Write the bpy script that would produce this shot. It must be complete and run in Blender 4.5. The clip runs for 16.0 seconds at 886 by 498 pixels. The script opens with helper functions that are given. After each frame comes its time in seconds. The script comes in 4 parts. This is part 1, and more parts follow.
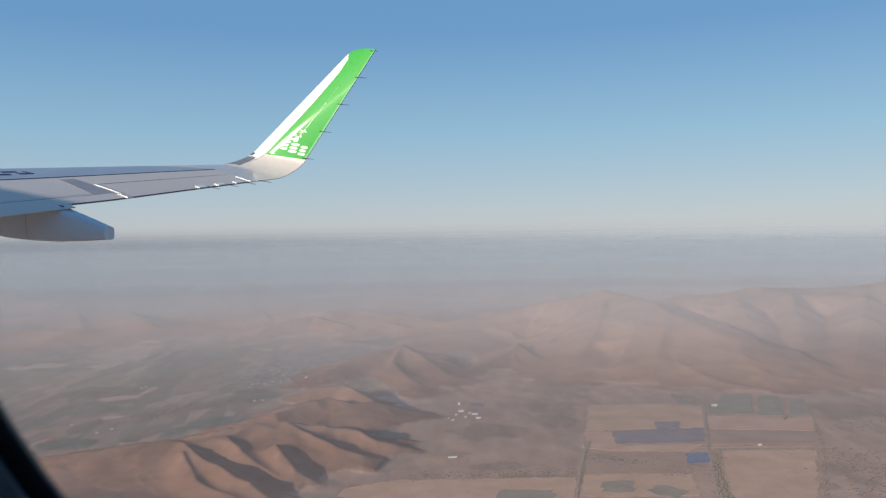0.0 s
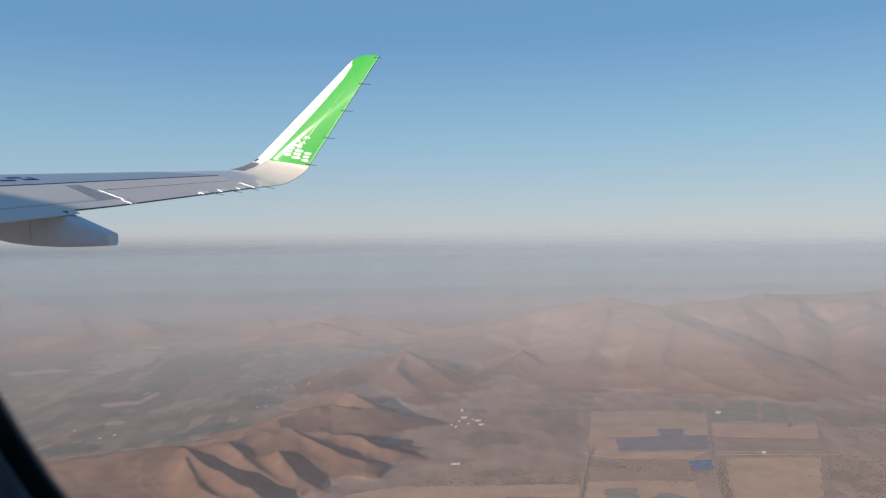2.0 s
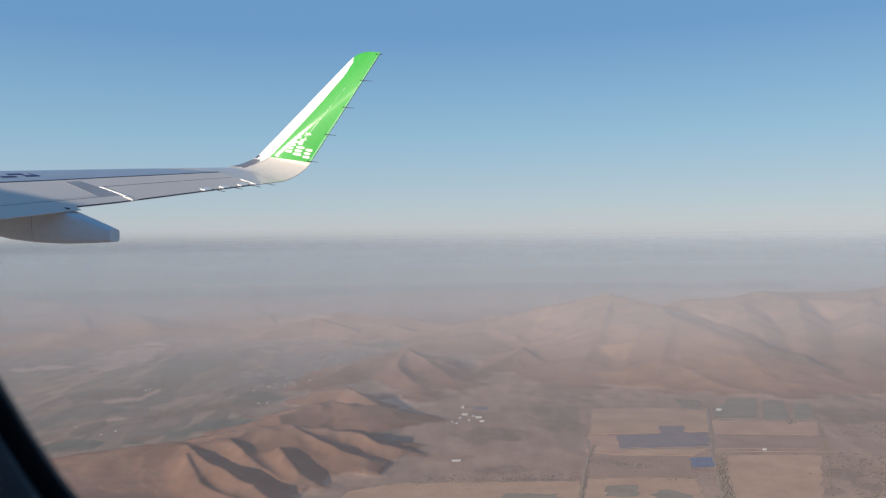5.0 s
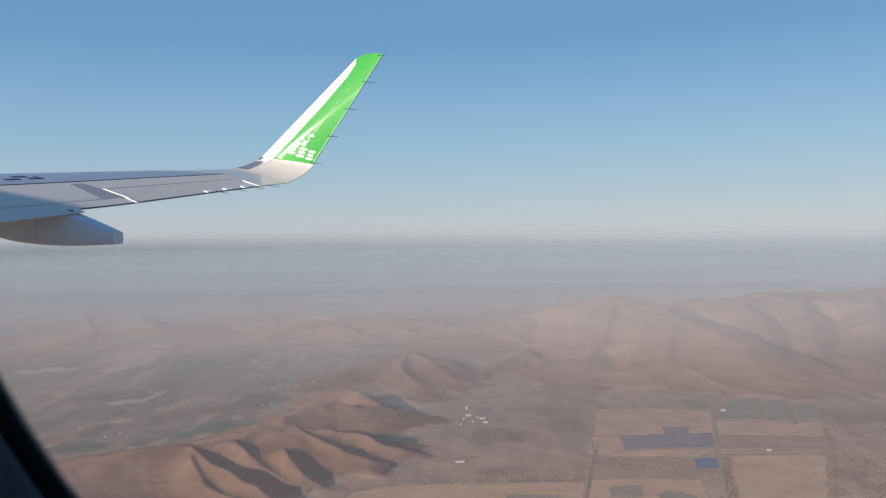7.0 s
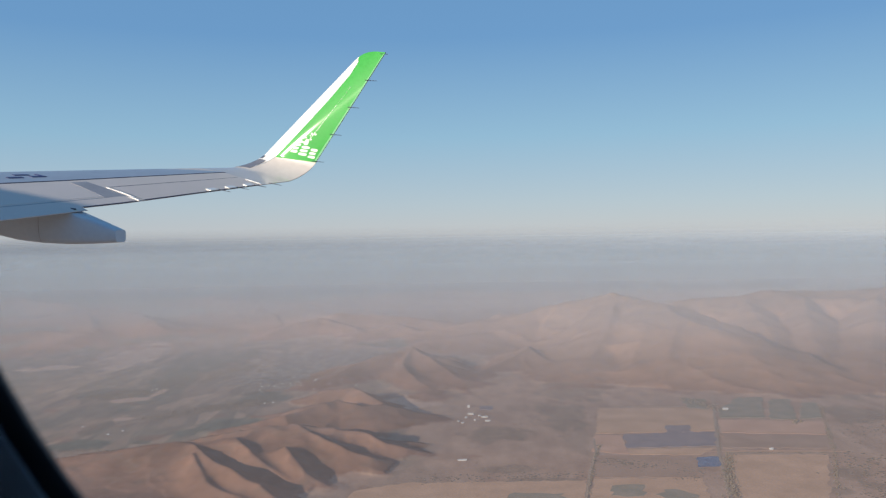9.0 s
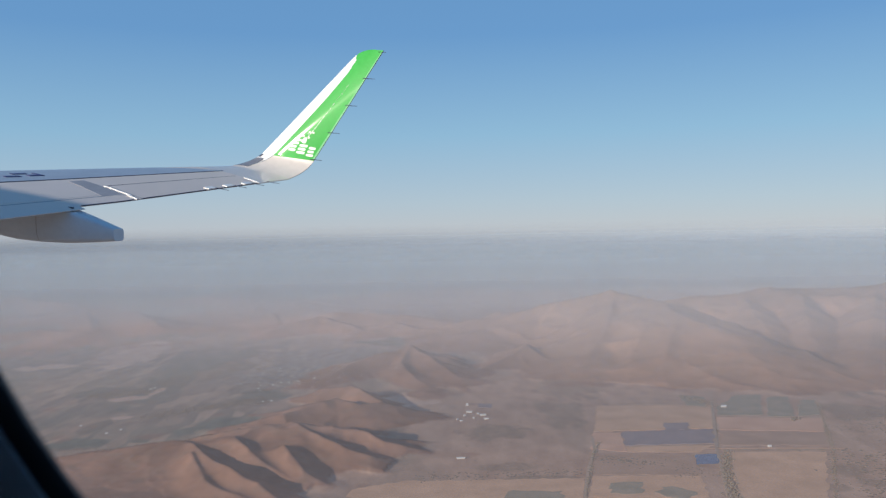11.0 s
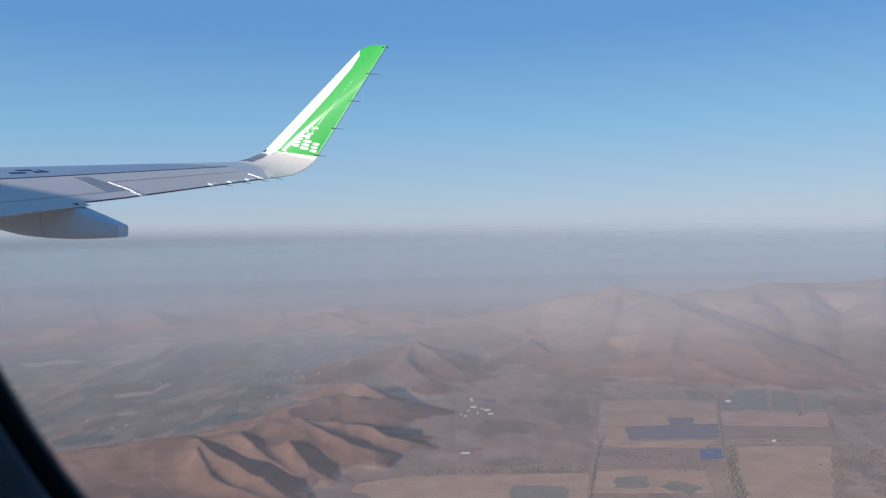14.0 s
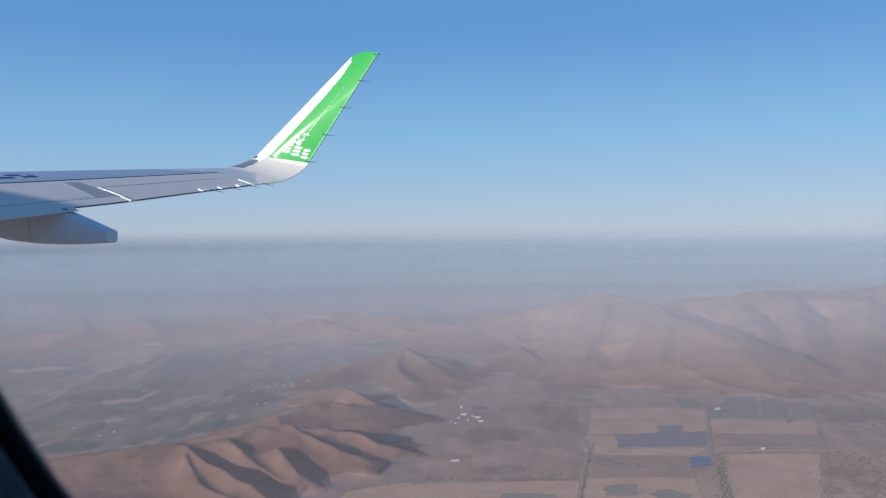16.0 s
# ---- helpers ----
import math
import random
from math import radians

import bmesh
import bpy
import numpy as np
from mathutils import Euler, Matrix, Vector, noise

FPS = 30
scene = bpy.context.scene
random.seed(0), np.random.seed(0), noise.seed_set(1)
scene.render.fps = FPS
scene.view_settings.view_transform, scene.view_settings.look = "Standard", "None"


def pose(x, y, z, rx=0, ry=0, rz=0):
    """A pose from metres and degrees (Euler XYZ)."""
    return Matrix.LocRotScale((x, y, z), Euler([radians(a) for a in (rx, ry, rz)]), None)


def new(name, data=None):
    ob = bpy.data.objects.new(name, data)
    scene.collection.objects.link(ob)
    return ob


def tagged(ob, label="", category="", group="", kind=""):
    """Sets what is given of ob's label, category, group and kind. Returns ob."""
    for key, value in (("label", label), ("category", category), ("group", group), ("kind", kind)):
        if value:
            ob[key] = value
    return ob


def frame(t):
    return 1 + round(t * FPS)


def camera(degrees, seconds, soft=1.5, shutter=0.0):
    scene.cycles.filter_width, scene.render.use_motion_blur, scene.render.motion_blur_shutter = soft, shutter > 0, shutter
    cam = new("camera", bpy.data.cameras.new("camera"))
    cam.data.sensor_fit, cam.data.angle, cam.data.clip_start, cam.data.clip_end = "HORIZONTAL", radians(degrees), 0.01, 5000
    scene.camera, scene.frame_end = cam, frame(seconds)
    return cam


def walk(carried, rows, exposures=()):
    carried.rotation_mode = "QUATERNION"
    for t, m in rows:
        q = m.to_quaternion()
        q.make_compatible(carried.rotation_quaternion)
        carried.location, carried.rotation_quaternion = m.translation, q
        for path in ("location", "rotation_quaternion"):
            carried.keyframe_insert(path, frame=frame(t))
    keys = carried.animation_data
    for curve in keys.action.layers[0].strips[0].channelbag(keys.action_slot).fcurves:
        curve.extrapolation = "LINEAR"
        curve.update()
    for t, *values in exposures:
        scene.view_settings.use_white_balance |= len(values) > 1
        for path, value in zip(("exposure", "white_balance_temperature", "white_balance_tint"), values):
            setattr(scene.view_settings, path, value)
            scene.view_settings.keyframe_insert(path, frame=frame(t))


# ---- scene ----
# ---- camera ----
EYE_Z = 150.0          # height of the cabin window over the valley floor
PATH = [  # seconds, yaw, pitch, roll, the hand's drift in millimetres
    (0.0, -0.209, -1.434, -0.91, 2.3), (0.5, 0.052, -1.159, -0.98, 1.8), (1.0, 0.008, -1.021, -0.85, 1.0),
    (1.5, 0.004, -1.194, -0.94, 1.0), (2.0, 0.019, -0.975, -0.83, 1.0), (2.5, -0.090, -1.268, -0.76, 1.2),
    (3.0, -0.252, -1.389, -0.71, 1.3), (3.5, -0.354, -1.514, -0.72, 1.0), (4.0, 0.000, -1.200, -0.73, -0.1),
    (5.2, 0.095, -1.200, -0.76, -0.5), (6.5, 0.191, -1.214, -0.84, -0.7), (7.0, 0.329, -1.115, -0.94, -0.0),
    (7.5, 0.268, -1.273, -0.92, 0.5), (8.0, 0.249, -1.170, -0.91, 0.5), (8.5, 0.271, -1.318, -0.98, 0.2),
    (9.0, 0.490, -1.226, -0.90, 0.0), (9.5, 0.537, -1.147, -0.97, -0.8), (10.8, 0.400, -1.330, -1.00, -0.2),
    (12.0, 0.247, -1.551, -1.02, 0.3), (12.5, 0.468, -1.664, -1.10, 1.1), (13.0, 0.476, -1.687, -1.16, 1.9),
    (13.5, 0.655, -1.692, -1.18, 2.2), (14.0, 0.669, -1.700, -1.14, 1.8), (14.5, 0.640, -1.715, -1.07, 1.6),
    (15.0, 0.462, -1.710, -1.03, 1.2), (15.5, 0.211, -1.528, -0.94, 0.2), (16.0, -0.022, -1.202, -0.89, 0.5)]
cam = camera(59.0, 16.0, soft=1.3)
# a small aperture, focused on the wing: only the window frame goes soft
cam.data.dof.use_dof, cam.data.dof.focus_distance, cam.data.dof.aperture_fstop = True, 11.0, 13.0
rows = []
for t, yaw, pitch, roll, drift in PATH:
    rows.append((t, pose(0.001 * drift, 0, EYE_Z, 90 + pitch, 0, yaw) @ pose(0, 0, 0, 0, 0, roll)))
walk(cam, rows, exposures=[(0.0, 0.0, 6500, 10), (9.5, 0.0, 6450, 10), (12.0, -0.05, 5950, 10), (14.0, -0.06, 5700, 10), (16.0, -0.06, 5600, 10)])

# ---- sky and sun ----
TO_SUN = Vector((-0.72, -0.645, 0.241)).normalized()
world = bpy.data.worlds.new("sky")
scene.world = world
world.use_nodes = True
wn, wl = world.node_tree.nodes, world.node_tree.links
sky = wn.new("ShaderNodeTexSky")
sky.sky_type = "NISHITA"
sky.sun_disc = False
sky.sun_elevation = math.asin(TO_SUN.z)
sky.sun_rotation = math.atan2(TO_SUN.x, TO_SUN.y)
sky.altitude = 2500
sky.air_density, sky.dust_density, sky.ozone_density = 1.0, 1.2, 1.0
# a pale haze all round, thickest at the horizon
coord, split, depth, veil = (wn.new(k) for k in ("ShaderNodeTexCoord", "ShaderNodeSeparateXYZ", "ShaderNodeValToRGB", "ShaderNodeMix"))
wl.new(coord.outputs["Generated"], split.inputs["Vector"])
wl.new(split.outputs["Z"], depth.inputs["Fac"])
stops = ((0.0, (4.45, 4.75, 5.2)), (0.035, (3.95, 4.8, 5.5)), (0.12, (2.60, 4.45, 5.9)), (0.24, (1.38, 3.05, 5.4)), (1.0, (0.7, 1.7, 3.6)))
while len(depth.color_ramp.elements) < len(stops):
    depth.color_ramp.elements.new(0.5)
for stop, (place, colour) in zip(depth.color_ramp.elements, stops):
    stop.position, stop.color = place, (*colour, 1)
veil.data_type = "RGBA"
veil.inputs["Factor"].default_value = 0.88
wl.new(sky.outputs["Color"], veil.inputs["A"])
wl.new(depth.outputs["Color"], veil.inputs["B"])
wl.new(veil.outputs["Result"], wn["Background"].inputs["Color"])
wn["Background"].inputs["Strength"].default_value = 0.11
sun = new("sun", bpy.data.lights.new("sun", "SUN"))
sun.data.energy, sun.data.angle, sun.data.color = 5.0, radians(0.53), (1.0, 0.87, 0.71)
sun.matrix_world = Matrix.Translation((0, 0, 400)) @ (-TO_SUN).to_track_quat("-Z", "Y").to_matrix().to_4x4()


# ---- materials ----
def material(name, rough=0.5, metal=0.0):
    m = bpy.data.materials.new(name)
    m.use_nodes = True
    n, l = m.node_tree.nodes, m.node_tree.links
    b = n["Principled BSDF"]
    b.inputs["Roughness"].default_value, b.inputs["Metallic"].default_value = rough, metal
    return m, n, l, b


def textured(name, c1, c2, scale, rough=0.5, metal=0.0, bump=0.0, stretch=(1, 1, 1), detail=6.0, fine=8.0, coat=0.0):
    """Two colours mixed by a coarse and a fine noise, with relief and uneven gloss."""
    m, n, l, b = material(name, rough, metal)
    co, mp = n.new("ShaderNodeTexCoord"), n.new("ShaderNodeMapping")
    mp.inputs["Scale"].default_value = stretch
    l.new(co.outputs["Object"], mp.inputs["Vector"])
    big, small = n.new("ShaderNodeTexNoise"), n.new("ShaderNodeTexNoise")
    for tex, s in ((big, scale), (small, scale * fine)):
        tex.inputs["Scale"].default_value, tex.inputs["Detail"].default_value = s, detail
        l.new(mp.outputs["Vector"], tex.inputs["Vector"])
    mix = n.new("ShaderNodeMath")
    mix.operation = "MULTIPLY_ADD"
    mix.inputs[1].default_value = 0.4
    half = n.new("ShaderNodeMath")
    half.operation = "MULTIPLY"
    half.inputs[1].default_value = 0.6
    l.new(big.outputs["Fac"], half.inputs[0])
    l.new(small.outputs["Fac"], mix.inputs[0])
    l.new(half.outputs[0], mix.inputs[2])
    ramp = n.new("ShaderNodeValToRGB")
    ramp.color_ramp.elements[0].position, ramp.color_ramp.elements[1].position = 0.36, 0.64
    ramp.color_ramp.elements[0].color, ramp.color_ramp.elements[1].color = (*c1, 1), (*c2, 1)
    l.new(mix.outputs[0], ramp.inputs["Fac"])
    l.new(ramp.outputs["Color"], b.inputs["Base Color"])
    rr = n.new("ShaderNodeMapRange")
    rr.inputs["To Min"].default_value, rr.inputs["To Max"].default_value = max(0.02, rough - 0.06), min(1, rough + 0.08)
    l.new(small.outputs["Fac"], rr.inputs["Value"])
    l.new(rr.outputs["Result"], b.inputs["Roughness"])
    b.inputs["Coat Weight"].default_value = coat
    b.inputs["Coat Roughness"].default_value = 0.045
    if bump:
        bp = n.new("ShaderNodeBump")
        bp.inputs["Strength"].default_value, bp.inputs["Distance"].default_value = bump, 0.1 / scale
        l.new(small.outputs["Fac"], bp.inputs["Height"])
        l.new(bp.outputs["Normal"], b.inputs["Normal"])
    return m


GREY = textured("wing_grey_paint", (0.61, 0.54, 0.485), (0.65, 0.575, 0.52), 0.7, 0.42, stretch=(1, 1, 1), coat=0.0)
GREY_LOW = textured("grey_fairing_paint", (0.50, 0.56, 0.61), (0.55, 0.61, 0.66), 2.0, 0.40)
DARK_GREY = textured("dark_grey_panel_paint", (0.27, 0.27, 0.29), (0.33, 0.33, 0.35), 2.0, 0.5)
# the bluish base colour paints the sky that the slats reflect
SLAT = textured("sky_tinted_slat_metal", (0.36, 0.41, 0.47), (0.41, 0.46, 0.52), 3.0, 0.38, 0.2)
WHITE = textured("white_gloss_paint", (0.80, 0.79, 0.76), (0.85, 0.84, 0.81), 1.2, 0.25, coat=0.3)
# the tip's white, toned down in colour for the root that faces up
CREAM = textured("cream_shaded_white_paint", (0.60, 0.55, 0.50), (0.66, 0.61, 0.56), 1.0, 0.34, coat=0.5)
LENS_GREY = textured("grey_lamp_glass", (0.14, 0.15, 0.18), (0.21, 0.22, 0.25), 7.0, 0.18)
GREEN = textured("green_gloss_paint", (0.065, 0.41, 0.075), (0.08, 0.46, 0.09), 1.4, 0.40, coat=0.25)
GREEN.node_tree.nodes["Principled BSDF"].inputs["Specular IOR Level"].default_value = 0.08
GREEN_EDGE = textured("pale_green_edge", (0.22, 0.56, 0.27), (0.29, 0.62, 0.33), 3.0, 0.6)
GREEN_EDGE.node_tree.nodes["Principled BSDF"].inputs["Specular IOR Level"].default_value = 0.05
SEAL_SHADE = textured("dark_seal_and_shade", (0.03, 0.035, 0.06), (0.05, 0.055, 0.09), 6.0, 0.6)
NAVY = textured("navy_lettering_paint", (0.03, 0.04, 0.13), (0.05, 0.06, 0.17), 6.0, 0.45)
LENS = textured("dark_lamp_lens", (0.05, 0.06, 0.09), (0.10, 0.11, 0.15), 9.0, 0.12)
STEEL = textured("bright_steel", (0.75, 0.74, 0.72), (0.85, 0.84, 0.82), 8.0, 0.25, 0.3)
RUBBER = textured("black_rubber", (0.006, 0.007, 0.012), (0.010, 0.012, 0.02), 30.0, 0.7)
LINING = textured("blue_grey_lining", (0.36, 0.42, 0.49), (0.40, 0.46, 0.53), 20.0, 0.6)
SKIN = textured("white_fuselage_paint", (0.74, 0.74, 0.73), (0.80, 0.80, 0.79), 0.6, 0.35)


# tints that paint the haze of distance
HAZE_BROWN, AIR, MIST = (0.57, 0.46, 0.465), (0.45, 0.375, 0.37), (0.305, 0.358, 0.422)


def haze_material(name, alpha, low, high, low_tint):
    """Haze painted on a surface: mostly clear, the rest a matt scatterer; it thins out towards its lower and upper
    edge.
    """
    m = bpy.data.materials.new(name)
    m.use_nodes = True
    n, l = m.node_tree.nodes, m.node_tree.links
    n.remove(n["Principled BSDF"])
    clear, matt, mix = n.new("ShaderNodeBsdfTransparent"), n.new("ShaderNodeBsdfDiffuse"), n.new("ShaderNodeMixShader")
    co, sep = n.new("ShaderNodeTexCoord"), n.new("ShaderNodeSeparateXYZ")
    l.new(co.outputs["Generated"], sep.inputs["Vector"])
    up, down = n.new("ShaderNodeMapRange"), n.new("ShaderNodeMapRange")
    for r, a, b in ((up, 0.0, low), (down, 1.0, high)):
        r.interpolation_type = "SMOOTHSTEP"
        r.inputs["From Min"].default_value, r.inputs["From Max"].default_value = a, b
        l.new(sep.outputs["Z"], r.inputs["Value"])
    # painted haze tint: brownish low down, bluish higher up
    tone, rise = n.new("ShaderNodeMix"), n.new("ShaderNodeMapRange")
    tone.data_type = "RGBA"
    tone.inputs["A"].default_value, tone.inputs["B"].default_value = (*low_tint, 1), (*MIST, 1)
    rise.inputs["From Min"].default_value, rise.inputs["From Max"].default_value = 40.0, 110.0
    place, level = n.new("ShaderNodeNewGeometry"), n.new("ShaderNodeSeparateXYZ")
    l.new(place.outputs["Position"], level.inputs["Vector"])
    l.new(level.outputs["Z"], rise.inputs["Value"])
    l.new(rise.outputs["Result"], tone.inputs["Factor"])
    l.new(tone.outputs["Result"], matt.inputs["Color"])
    m1, m2 = n.new("ShaderNodeMath"), n.new("ShaderNodeMath")
    m1.operation = m2.operation = "MULTIPLY"
    l.new(up.outputs["Result"], m1.inputs[0])
    l.new(down.outputs["Result"], m1.inputs[1])
    l.new(m1.outputs[0], m2.inputs[0])
    m2.inputs[1].default_value = alpha
    l.new(m2.outputs[0], mix.inputs["Fac"])
    l.new(clear.outputs[0], mix.inputs[1])
    l.new(matt.outputs[0], mix.inputs[2])
    l.new(mix.outputs[0], n["Material Output"].inputs["Surface"])
    return m




# x, y, half axes, turn, kind
WOODS = [(-396, 992, 29, 116, 0.1, "bare"), (-288, 816, 22, 146, 0.1, "wood"), (-574, 1071, 40, 112, 0, "wood"), (-334, 747, 27, 24, 0.1, "wood"),
         (-172, 610, 40, 25, 0.25, "wood"), (-176, 722, 24, 28, 0.3, "wood"), (-124, 918, 80, 99, 0.2, "town"), (-171, 821, 66, 66, 0.2, "town"),
         (-297, 717, 17, 10, 0.3, "bare"), (-271, 641, 9, 6, 0.3, "bare"), (-466, 897, 33, 19, 0.2, "bare"), (-34, 692, 28, 23, 0, "bare"),
         (-283, 749, 5, 22, 0, "bare"), (-271, 560, 25, 15, 0.2, "wood"), (-298, 932, 34, 76, 0.3, "wood"), (-66, 1053, 53, 42, 0.0, "wood"),
         (242, 475, 15, 13, 0, "scrub"), (245, 449, 10, 8, 0, "scrub"), (218, 444, 7, 7, 0, "scrub"), (322, 623, 35, 30, 0, "scrub"),
         (58, 467, 24, 6, 0, "scrub"), (40, 493, 21, 10, 0, "scrub"), (105, 495, 7, 8, 0, "scrub"), (89, 636, 20, 49, 0, "scrub"),
         (34, 576, 25, 22, 0, "scrub"), (114, 738, 31, 47, 0, "scrub"), (357, 722, 20, 50, 0, "scrub")]


def land_material():
    """Dry land: brown slopes with gullies, grey-green scrub and small parcels on the low ground."""
    m, n, l, b = material("dry_land", 0.95)
    b.inputs["Specular IOR Level"].default_value = 0.1
    geo = n.new("ShaderNodeNewGeometry")
    sep = n.new("ShaderNodeSeparateXYZ")
    l.new(geo.outputs["Position"], sep.inputs["Vector"])

    def tex(kind, scale, stretch=(1, 1, 1), turn=0.0, detail=6.0):
        mp = n.new("ShaderNodeMapping")
        mp.inputs["Scale"].default_value = stretch
        mp.inputs["Rotation"].default_value = (0, 0, turn)
        l.new(geo.outputs["Position"], mp.inputs["Vector"])
        t = n.new(kind)
        t.inputs["Scale"].default_value = scale
        if kind == "ShaderNodeTexNoise":
            t.inputs["Detail"].default_value = detail
        l.new(mp.outputs["Vector"], t.inputs["Vector"])
        return t

    def ramp(source, stops):
        r = n.new("ShaderNodeValToRGB")
        e = r.color_ramp.elements
        while len(e) < len(stops):
            e.new(0.5)
        for el, (p, c) in zip(e, stops):
            el.position, el.color = p, (*c, 1)
        l.new(source, r.inputs["Fac"])
        return r.outputs["Color"]

    def mixed(fac, a, c):
        x = n.new("ShaderNodeMix")
        x.data_type = "RGBA"
        l.new(fac, x.inputs["Factor"])
        l.new(a, x.inputs["A"])
        l.new(c, x.inputs["B"])
        return x.outputs["Result"]

    def span(source, a, c, lo=0.0, hi=1.0):
        r = n.new("ShaderNodeMapRange")
        for key, v in (("From Min", a), ("From Max", c), ("To Min", lo), ("To Max", hi)):
            r.inputs[key].default_value = v
        l.new(source, r.inputs["Value"])
        return r.outputs["Result"]

    soil = ramp(tex("ShaderNodeTexNoise", 0.018, detail=9).outputs["Fac"],
                [(0.30, (0.23, 0.129, 0.09)), (0.5, (0.285, 0.163, 0.116)), (0.70, (0.34, 0.2, 0.145))])
    # soil colour brightened by position over the range beyond the plain
    paler_soil = ramp(tex("ShaderNodeTexNoise", 0.014, detail=9).outputs["Fac"], [(0.30, (0.335, 0.197, 0.131)), (0.5, (0.385, 0.23, 0.154)), (0.70, (0.43, 0.267, 0.182))])
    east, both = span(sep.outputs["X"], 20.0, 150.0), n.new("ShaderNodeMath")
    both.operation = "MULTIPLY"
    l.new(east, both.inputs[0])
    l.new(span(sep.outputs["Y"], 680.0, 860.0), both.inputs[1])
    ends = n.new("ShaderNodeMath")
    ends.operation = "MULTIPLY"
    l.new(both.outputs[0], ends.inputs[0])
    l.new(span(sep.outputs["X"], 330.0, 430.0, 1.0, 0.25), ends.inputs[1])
    soil = mixed(ends.outputs[0], soil, paler_soil)
    thorn = ramp(tex("ShaderNodeTexNoise", 0.3, (1, 0.5, 1)).outputs["Fac"], [(0.3, (0.17, 0.135, 0.105)), (0.7, (0.27, 0.205, 0.155))])
    soil = mixed(span(tex("ShaderNodeTexNoise", 0.085, detail=7).outputs["Fac"], 0.5, 0.72, 0.0, 0.45), soil, thorn)
    scrub = ramp(tex("ShaderNodeTexNoise", 0.06, (1, 0.3, 1), 0.2, 10).outputs["Fac"],
                 [(0.32, (0.37, 0.238, 0.174)), (0.5, (0.43, 0.28, 0.203)), (0.68, (0.49, 0.322, 0.232))])
    cells = tex("ShaderNodeTexVoronoi", 0.075, (1, 0.33, 1), 0.5)
    cells.inputs["Randomness"].default_value = 0.8
    parcels = ramp(cells.outputs["Color"], [(0.1, (0.13, 0.145, 0.12)), (0.35, (0.19, 0.18, 0.15)), (0.6, (0.27, 0.22, 0.175)), (0.9, (0.38, 0.295, 0.225))])
    wet = tex("ShaderNodeTexNoise", 0.006, (1, 0.5, 1), 0.4, 4)
    side = n.new("ShaderNodeMath")
    side.operation = "MULTIPLY_ADD"
    side.inputs[1].default_value = -0.0007
    l.new(sep.outputs["X"], side.inputs[0])
    l.new(wet.outputs["Fac"], side.inputs[2])
    low = mixed(span(side.outputs[0], 0.46, 0.66, 0.0, 0.75), scrub, parcels)
    damp = tex("ShaderNodeTexNoise", 0.011, (1, 0.45, 1), 0.3, 5)
    green_part = n.new("ShaderNodeMath")
    green_part.operation = "MULTIPLY_ADD"
    green_part.inputs[1].default_value = -0.0004
    l.new(sep.outputs["X"], green_part.inputs[0])
    l.new(damp.outputs["Fac"], green_part.inputs[2])
    green = ramp(tex("ShaderNodeTexNoise", 0.08, (1, 0.4, 1), 0.3).outputs["Fac"], [(0.3, (0.125, 0.14, 0.118)), (0.7, (0.19, 0.19, 0.155))])
    low = mixed(span(green_part.outputs[0], 0.585, 0.70, 0.0, 0.6), low, green)
    streak = tex("ShaderNodeTexNoise", 0.022, (1, 0.22, 1), 0.32, 5)
    pale = ramp(tex("ShaderNodeTexNoise", 0.2).outputs["Fac"], [(0.3, (0.46, 0.32, 0.24)), (0.7, (0.55, 0.39, 0.30))])
    low = mixed(span(streak.outputs["Fac"], 0.585, 0.66, 0.0, 0.25), low, pale)
    built = ramp(tex("ShaderNodeTexVoronoi", 0.22, (1, 0.5, 1), 0.3).outputs["Color"], [(0.15, (0.19, 0.18, 0.155)), (0.5, (0.25, 0.22, 0.19)), (0.85, (0.33, 0.28, 0.24))])
    # woods, groves and bare lots of the valley, with ragged borders
    ragged = tex("ShaderNodeTexNoise", 0.06, (1, 0.6, 1), 0.4, 7)
    for cx, cy, rx, ry, turn, kind in WOODS:
        mp = n.new("ShaderNodeMapping")
        mp.vector_type = "TEXTURE"
        mp.inputs["Location"].default_value = (cx, cy, 0)
        mp.inputs["Rotation"].default_value = (0, 0, turn)
        mp.inputs["Scale"].default_value = (rx, ry, 1000)
        l.new(geo.outputs["Position"], mp.inputs["Vector"])
        size = n.new("ShaderNodeVectorMath")
        size.operation = "LENGTH"
        l.new(mp.outputs["Vector"], size.inputs[0])
        edge = n.new("ShaderNodeMath")
        edge.operation = "MULTIPLY_ADD"
        edge.inputs[1].default_value = 2.2
        l.new(ragged.outputs["Fac"], edge.inputs[0])
        l.new(size.outputs["Value"], edge.inputs[2])
        low = mixed(span(edge.outputs[0], 2.25, 1.9, 0.0, 0.55 if kind == "scrub" else 0.85), low, {"bare": pale, "town": built, "scrub": thorn, "wood": green}[kind])
    rough_edge = tex("ShaderNodeTexNoise", 0.03)
    add = n.new("ShaderNodeMath")
    add.operation = "MULTIPLY_ADD"
    add.inputs[1].default_value = 5.0
    l.new(rough_edge.outputs["Fac"], add.inputs[0])
    l.new(sep.outputs["Z"], add.inputs[2])
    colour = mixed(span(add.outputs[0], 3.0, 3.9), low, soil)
    mottle = tex("ShaderNodeTexNoise", 0.10, (1, 0.5, 1), 0.9, 5)
    patchy = ramp(mottle.outputs["Fac"], [(0.34, (0.92, 0.92, 0.93)), (0.5, (1.0, 1.0, 1.0)), (0.66, (1.07, 1.06, 1.05))])
    blotch = n.new("ShaderNodeMix")
    blotch.data_type, blotch.blend_type = "RGBA", "MULTIPLY"
    blotch.inputs["Factor"].default_value = 1.0
    l.new(colour, blotch.inputs["A"])
